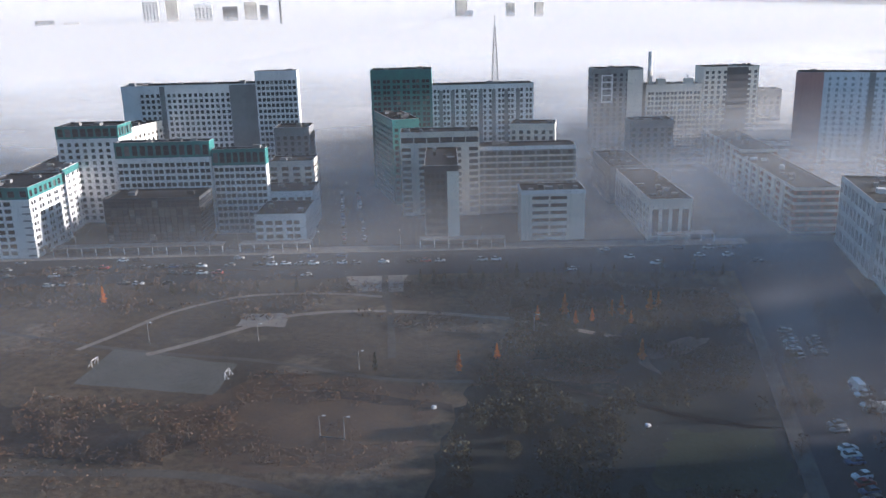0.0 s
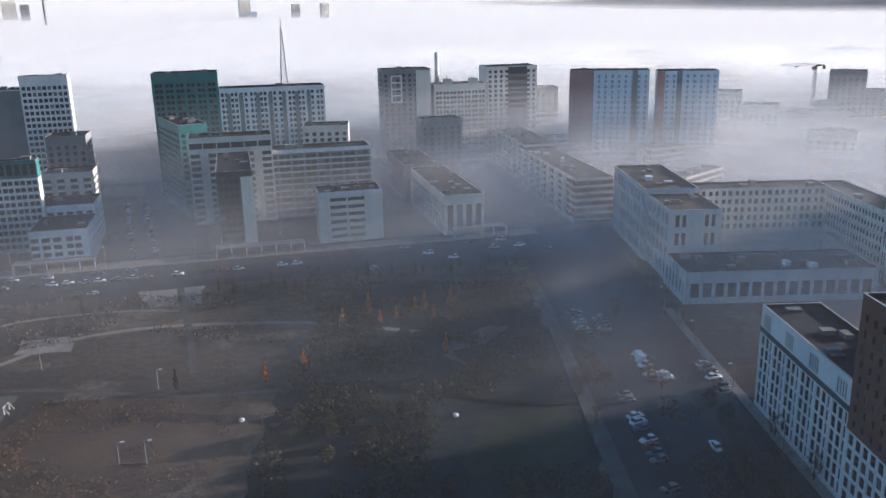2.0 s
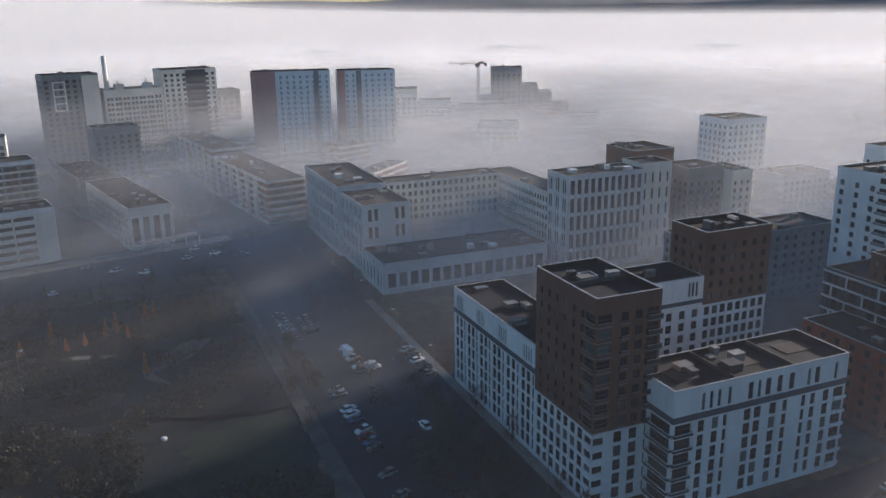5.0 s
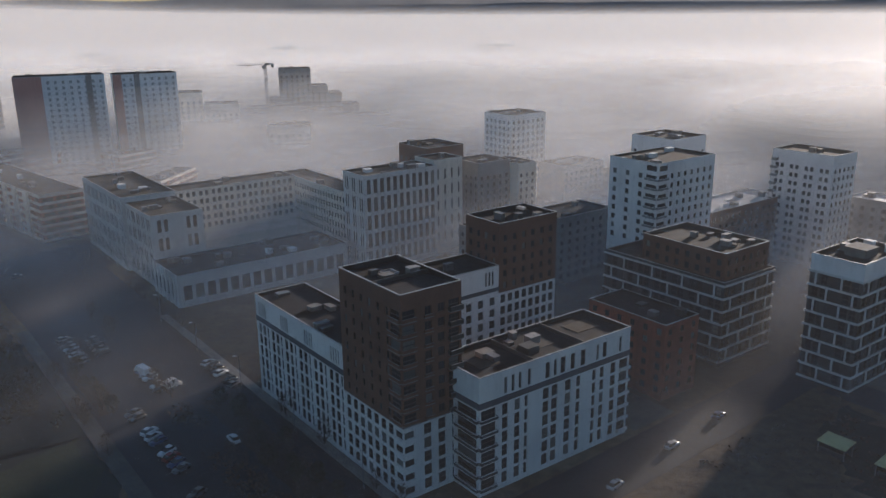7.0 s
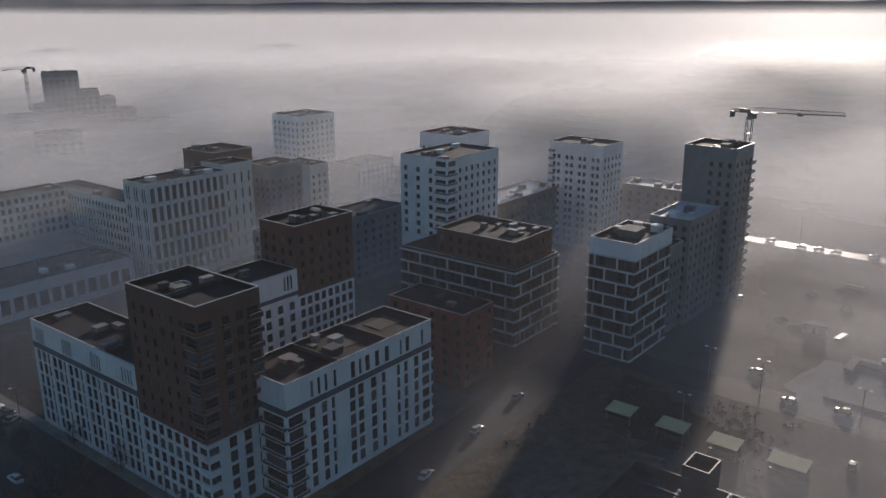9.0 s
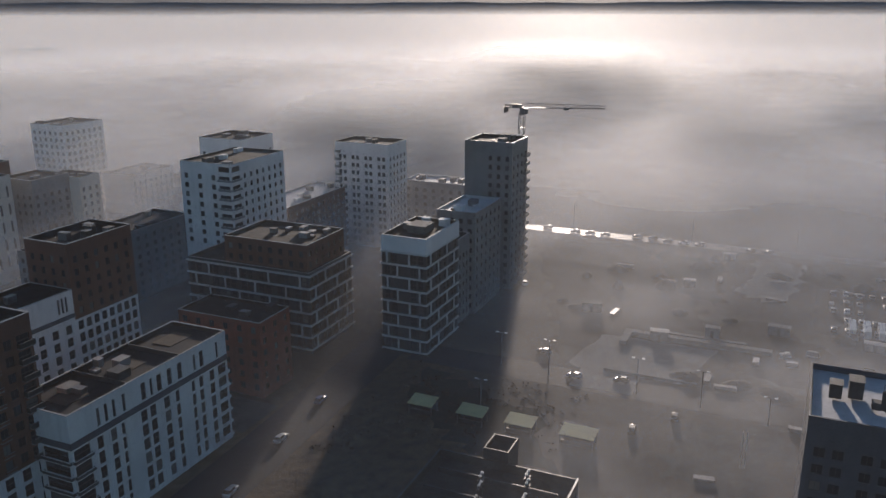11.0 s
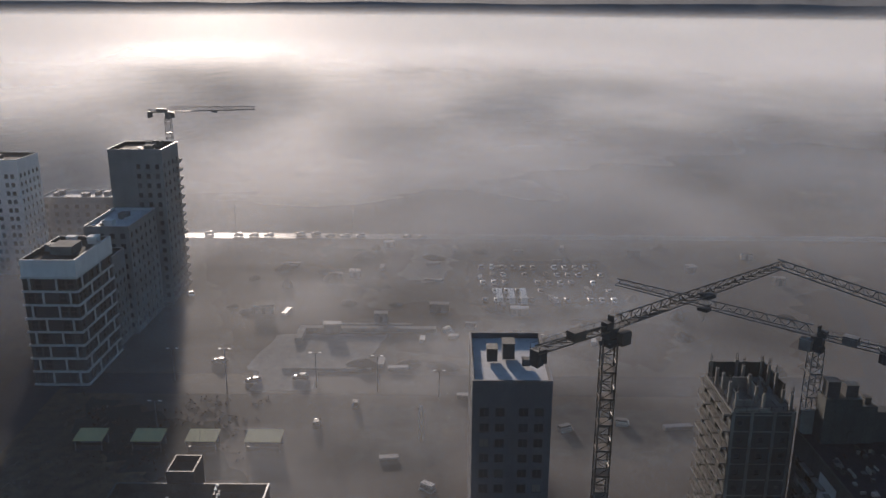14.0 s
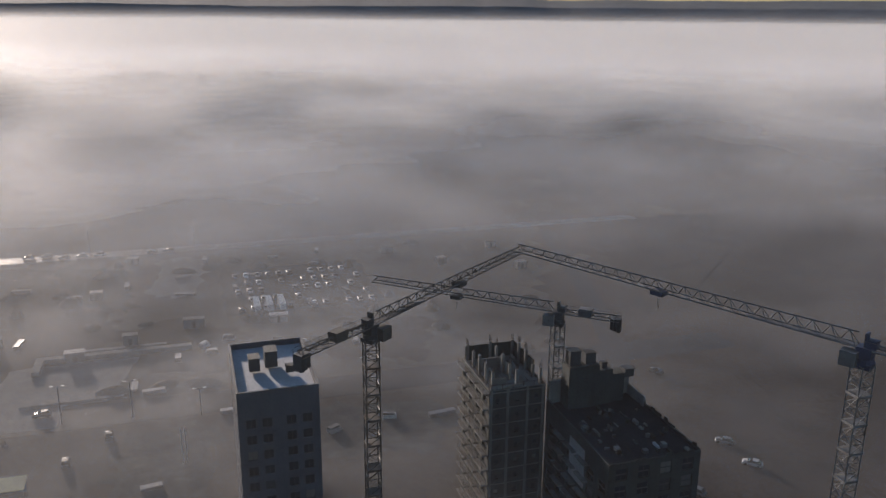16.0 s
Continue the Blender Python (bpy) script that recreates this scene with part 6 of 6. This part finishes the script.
for k in range(120):
    if k < 70:
        x, y = rt.uniform(-36, 36), rt.uniform(120, 288)
        if (5 < x < 38 and 156 < y < 190) or (4 < x < 26 and 212 < y < 245) or (-42 < x < 2 and 200 < y < 225):
            continue
        src = dark_tree
    elif k < 96:
        q = CITY @ Vector((rt.uniform(-230, -60), rt.uniform(276, 292), 0))
        x, y, src = q.x, q.y, bare_tree
    else:
        x, y, src = rt.uniform(-220, -95), rt.uniform(148, 172), bare_tree
    o2 = copy_thing(src, pose(x, y, 0, 0, 0, rt.uniform(0, 360)))
    s = rt.uniform(0.45, 1.0)
    o2.scale = (s * 1.2, s * 1.2, s * 0.85)
for k in range(30):
    o2 = copy_thing(bare_tree, pose(rt.choice([79.4, 39.5, 60]) + rt.uniform(-0.8, 0.8), rt.uniform(110, 300), 0, 0, 0, rt.uniform(0, 360)))
    s = rt.uniform(0.6, 1.0)
    o2.scale = (s, s, s)

for k in range(46):
    if k < 26:
        x, y = rt.uniform(65, 73), 106 + k * 3.1
    elif k < 36:
        x, y = rt.uniform(43.8, 46.4), 196 + (k - 26) * 3.2
    else:
        x, y = rt.uniform(24, 37), rt.uniform(104, 152)
    o2 = copy_thing(dark_tree if k % 3 else bare_tree, pose(x, y, 0, 0, 0, rt.uniform(0, 360)))
    s = rt.uniform(0.5, 0.95)
    o2.scale = (s * 1.1, s * 1.1, s)

# ---- clutter of the building yards ----


def heap(x, y, r, h, mat, seed):
    """A low uneven mound."""
    bm = bmesh.new()
    rings = []
    for rr, z in ((1.0, 0.0), (0.8, 0.35), (0.5, 0.78), (0.2, 1.0)):
        rings.append([bm.verts.new((r * rr * math.cos(a * math.tau / 12) * (1 + 0.35 * noise.noise(Vector((a, seed, rr)))), 0.7 * r * rr * math.sin(a * math.tau / 12) * (1 + 0.3 * noise.noise(Vector((a, seed + 5, rr)))), z * h * (1 + 0.3 * noise.noise(Vector((a * 0.7, z, seed)))))) for a in range(12)])
    for p, q in zip(rings, rings[1:]):
        for a in range(12):
            bm.faces.new((p[a], p[(a + 1) % 12], q[(a + 1) % 12], q[a]))
    bm.faces.new(rings[-1])
    me = bpy.data.meshes.new("spoil_heap")
    bm.to_mesh(me)
    bm.free()
    me.materials.append(M[mat])
    ob = tagged(new("spoil_heap", me), "heap of dug %s on the trampled yard" % ("dark soil" if mat == "soil" else "pale clay"), "soil heap", group="spoil heaps")
    ob.matrix_world = pose(x, y, 0, 0, 0, seed * 37)


ry = random.Random(31)
for k in range(34):
    heap(ry.uniform(206, 326), ry.uniform(-110, 70), ry.uniform(2, 5.5), ry.uniform(0.8, 2.4), ry.choice(["soil", "bare", "soil"]), k)
for k in range(26):
    ob = thing("material_stack", "stack of building panels on timber bearers", "stack", pose(ry.uniform(150, 330), ry.uniform(-60, 60), 0.06, 0, 0, ry.choice([0, 90]) + ry.uniform(-12, 12)), "material stacks")
    L, n = ry.uniform(3, 7), ry.randint(2, 5)
    for q in (-0.35, 0.35):
        part("bearer", boxes((q * L - 0.1, q * L + 0.1, -0.9, 0.9, 0, 0.16)), M["bark"], ob)
    for q in range(n):
        d = ry.uniform(-0.12, 0.12)
        part("panel", boxes((-L / 2 + d, L / 2 + d, -0.8, 0.8, 0.16 + 0.3 * q, 0.42 + 0.3 * q)), M[ry.choice(["concrete", "steel", "grey"])], ob)


def scatter(name, label, material, areas, size, seed):
    """Low growth that nobody could count, in one mesh."""
    rng = random.Random(seed)
    pts = []
    for x0, x1, y0, y1, h, n in areas:
        k = 0
        while k < n:
            x, y = rng.uniform(x0, x1), rng.uniform(y0, y1)
            if noise.noise(Vector((x * 0.06, y * 0.06, seed))) < -0.05:
                k += 0.25
                continue
            cl = rng.randint(3, 7)
            for _ in range(cl):
                pts.append(Vector((x + rng.gauss(0, 0.6), y + rng.gauss(0, 0.6), abs(rng.gauss(0.4, 0.35)) * h)))
            k += 1
    me = leaf_cloud(pts, size, rng, name)
    me.materials.append(M[material])
    return tagged(new(name, me), label, "undergrowth", kind="stuff")


scatter("thicket", "dark tangled thicket of shrubs in the park", "leaf", [(-36, 36, 196, 288, 2.2, 2600), (-34, 36, 118, 158, 1.8, 1200), (-38, 4, 158, 200, 1.6, 900)], 0.42, 21)
scatter("dry_brush", "dry reddish brush and tall grass", "brush", [(-215, -92, 146, 176, 1.1, 1900), (-100, -46, 152, 200, 0.7, 1300), (-240, -160, 196, 262, 0.9, 900), (-40, 0, 203, 222, 0.7, 500), (-140, -40, 100, 146, 0.8, 900)], 0.2, 22)
scatter("bare_scrub", "grey bare scrub along the boulevard", "twig", [(-230, -40, 236, 286, 1.4, 1500), (-60, 0, 255, 292, 1.3, 700), (56, 62, 60, 190, 1.1, 300), (140, 192, 44, 94, 0.5, 260)], 0.36, 23)

# ---- hills and fog ----


def hills():
    bm = bmesh.new()
    prev = None
    for k in range(241):
        a = math.tau * k / 240
        h = 125 + 12 * noise.noise(Vector((math.cos(a) * 5, math.sin(a) * 5, 0))) + 9 * noise.noise(Vector((math.cos(a) * 17, math.sin(a) * 17, 3))) + 12 * max(0, math.sin(a + 0.1))
        cur = [bm.verts.new((rr * math.sin(a), rr * math.cos(a), z)) for rr, z in ((3500, 0), (4000, h * 0.72), (4400, h), (4850, h * 0.9))]
        if prev:
            for j in range(3):
                bm.faces.new((prev[j], cur[j], cur[j + 1], prev[j + 1]))
        prev = cur
    me = bpy.data.meshes.new("hills")
    bm.to_mesh(me)
    bm.free()
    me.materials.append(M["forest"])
    tagged(new("hills", me), "low wooded hills on the horizon behind the fog", "hills", kind="structure")


hills()


def wooded_rise(a0, a1, r, h, seed):
    """A long low rise whose treetops stand out of the fog, between two bearings."""
    rng = random.Random(seed)
    bm = bmesh.new()
    n = max(10, int((a1 - a0) * r * 0.0175 / 9))
    prev = None
    for k in range(n + 1):
        f = k / n
        a = radians(a0 + (a1 - a0) * f)
        top = h * (0.62 + 0.38 * math.sin(math.pi * f) ** 0.6) * (1 + 0.10 * noise.noise(Vector((k * 0.23, seed, 0)))) + rng.uniform(-1.2, 1.2)
        cur = [bm.verts.new((q * math.sin(a), q * math.cos(a), z)) for q, z in ((r - 70, 0), (r - 40, top * 0.7), (r - 15, top * 0.93 + rng.uniform(-1, 1)), (r + 15, top), (r + 60, top * 0.8), (r + 110, 0))]
        if prev:
            for j in range(5):
                bm.faces.new((prev[j], cur[j], cur[j + 1], prev[j + 1]))
        prev = cur
    me = bpy.data.meshes.new("wooded_rise")
    bm.to_mesh(me)
    bm.free()
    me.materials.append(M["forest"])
    tagged(new("wooded_rise", me), "low wooded rise standing out of the fog", "hill", kind="structure")


for k, q in enumerate(((10.6, 18.6, 1186, 38), (22.3, 32.7, 1250, 38), (4.8, 10.5, 1535, 43), (37.3, 43.8, 1286, 37), (81, 94, 858, 33))):
    wooded_rise(*q, k)
LEVELS = 15
share = [math.exp(-(1.6 + 3.1 * i) / 15.0) for i in range(LEVELS)]
LID = [0.5] * 3 + [1.2, 2.4, 0.8, 0.42, 0.24, 0.15, 0.10, 0.06, 0.04, 0.03, 0.02, 0.015]   # the far deck, seen from above
drift = [math.exp(-(1.6 + 3.1 * i) / 6.0) for i in range(LEVELS)]


def fog_height(i, top):
    """The height of a layer: wavy close by, lifted towards the horizon."""
    def h(r, a):
        x, y = r * math.sin(a), r * math.cos(a)
        wave = 1.7 * noise.noise(Vector((x * 0.024, y * 0.024, i * 3.1))) + 0.9 * noise.noise(Vector((x * 0.07, y * 0.07, i * 5.3)))
        lift = (18 + 32 * top) * (1 - math.exp(-(r / 1900) ** 1.5)) + 200 * max(0.0, math.cos(a + 0.5)) ** 4 * (r / 4900) ** 2.0
        return 3.0 + 3.1 * i + wave * min(1.0, r / 60, (i + 1.6) / 3) + lift
    return h


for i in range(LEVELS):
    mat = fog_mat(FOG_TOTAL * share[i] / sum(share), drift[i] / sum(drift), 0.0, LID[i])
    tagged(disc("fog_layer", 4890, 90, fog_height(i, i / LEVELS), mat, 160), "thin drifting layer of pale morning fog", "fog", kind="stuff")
for k in range(2):   # the thinnest haze, just under the eye
    tagged(disc("haze_layer", 4890, 24, fog_height(22 + 5 * k, 1.0), fog_mat(0.0, 0.0, FOG_HAZE)), "faint haze above the fog", "fog", kind="stuff")
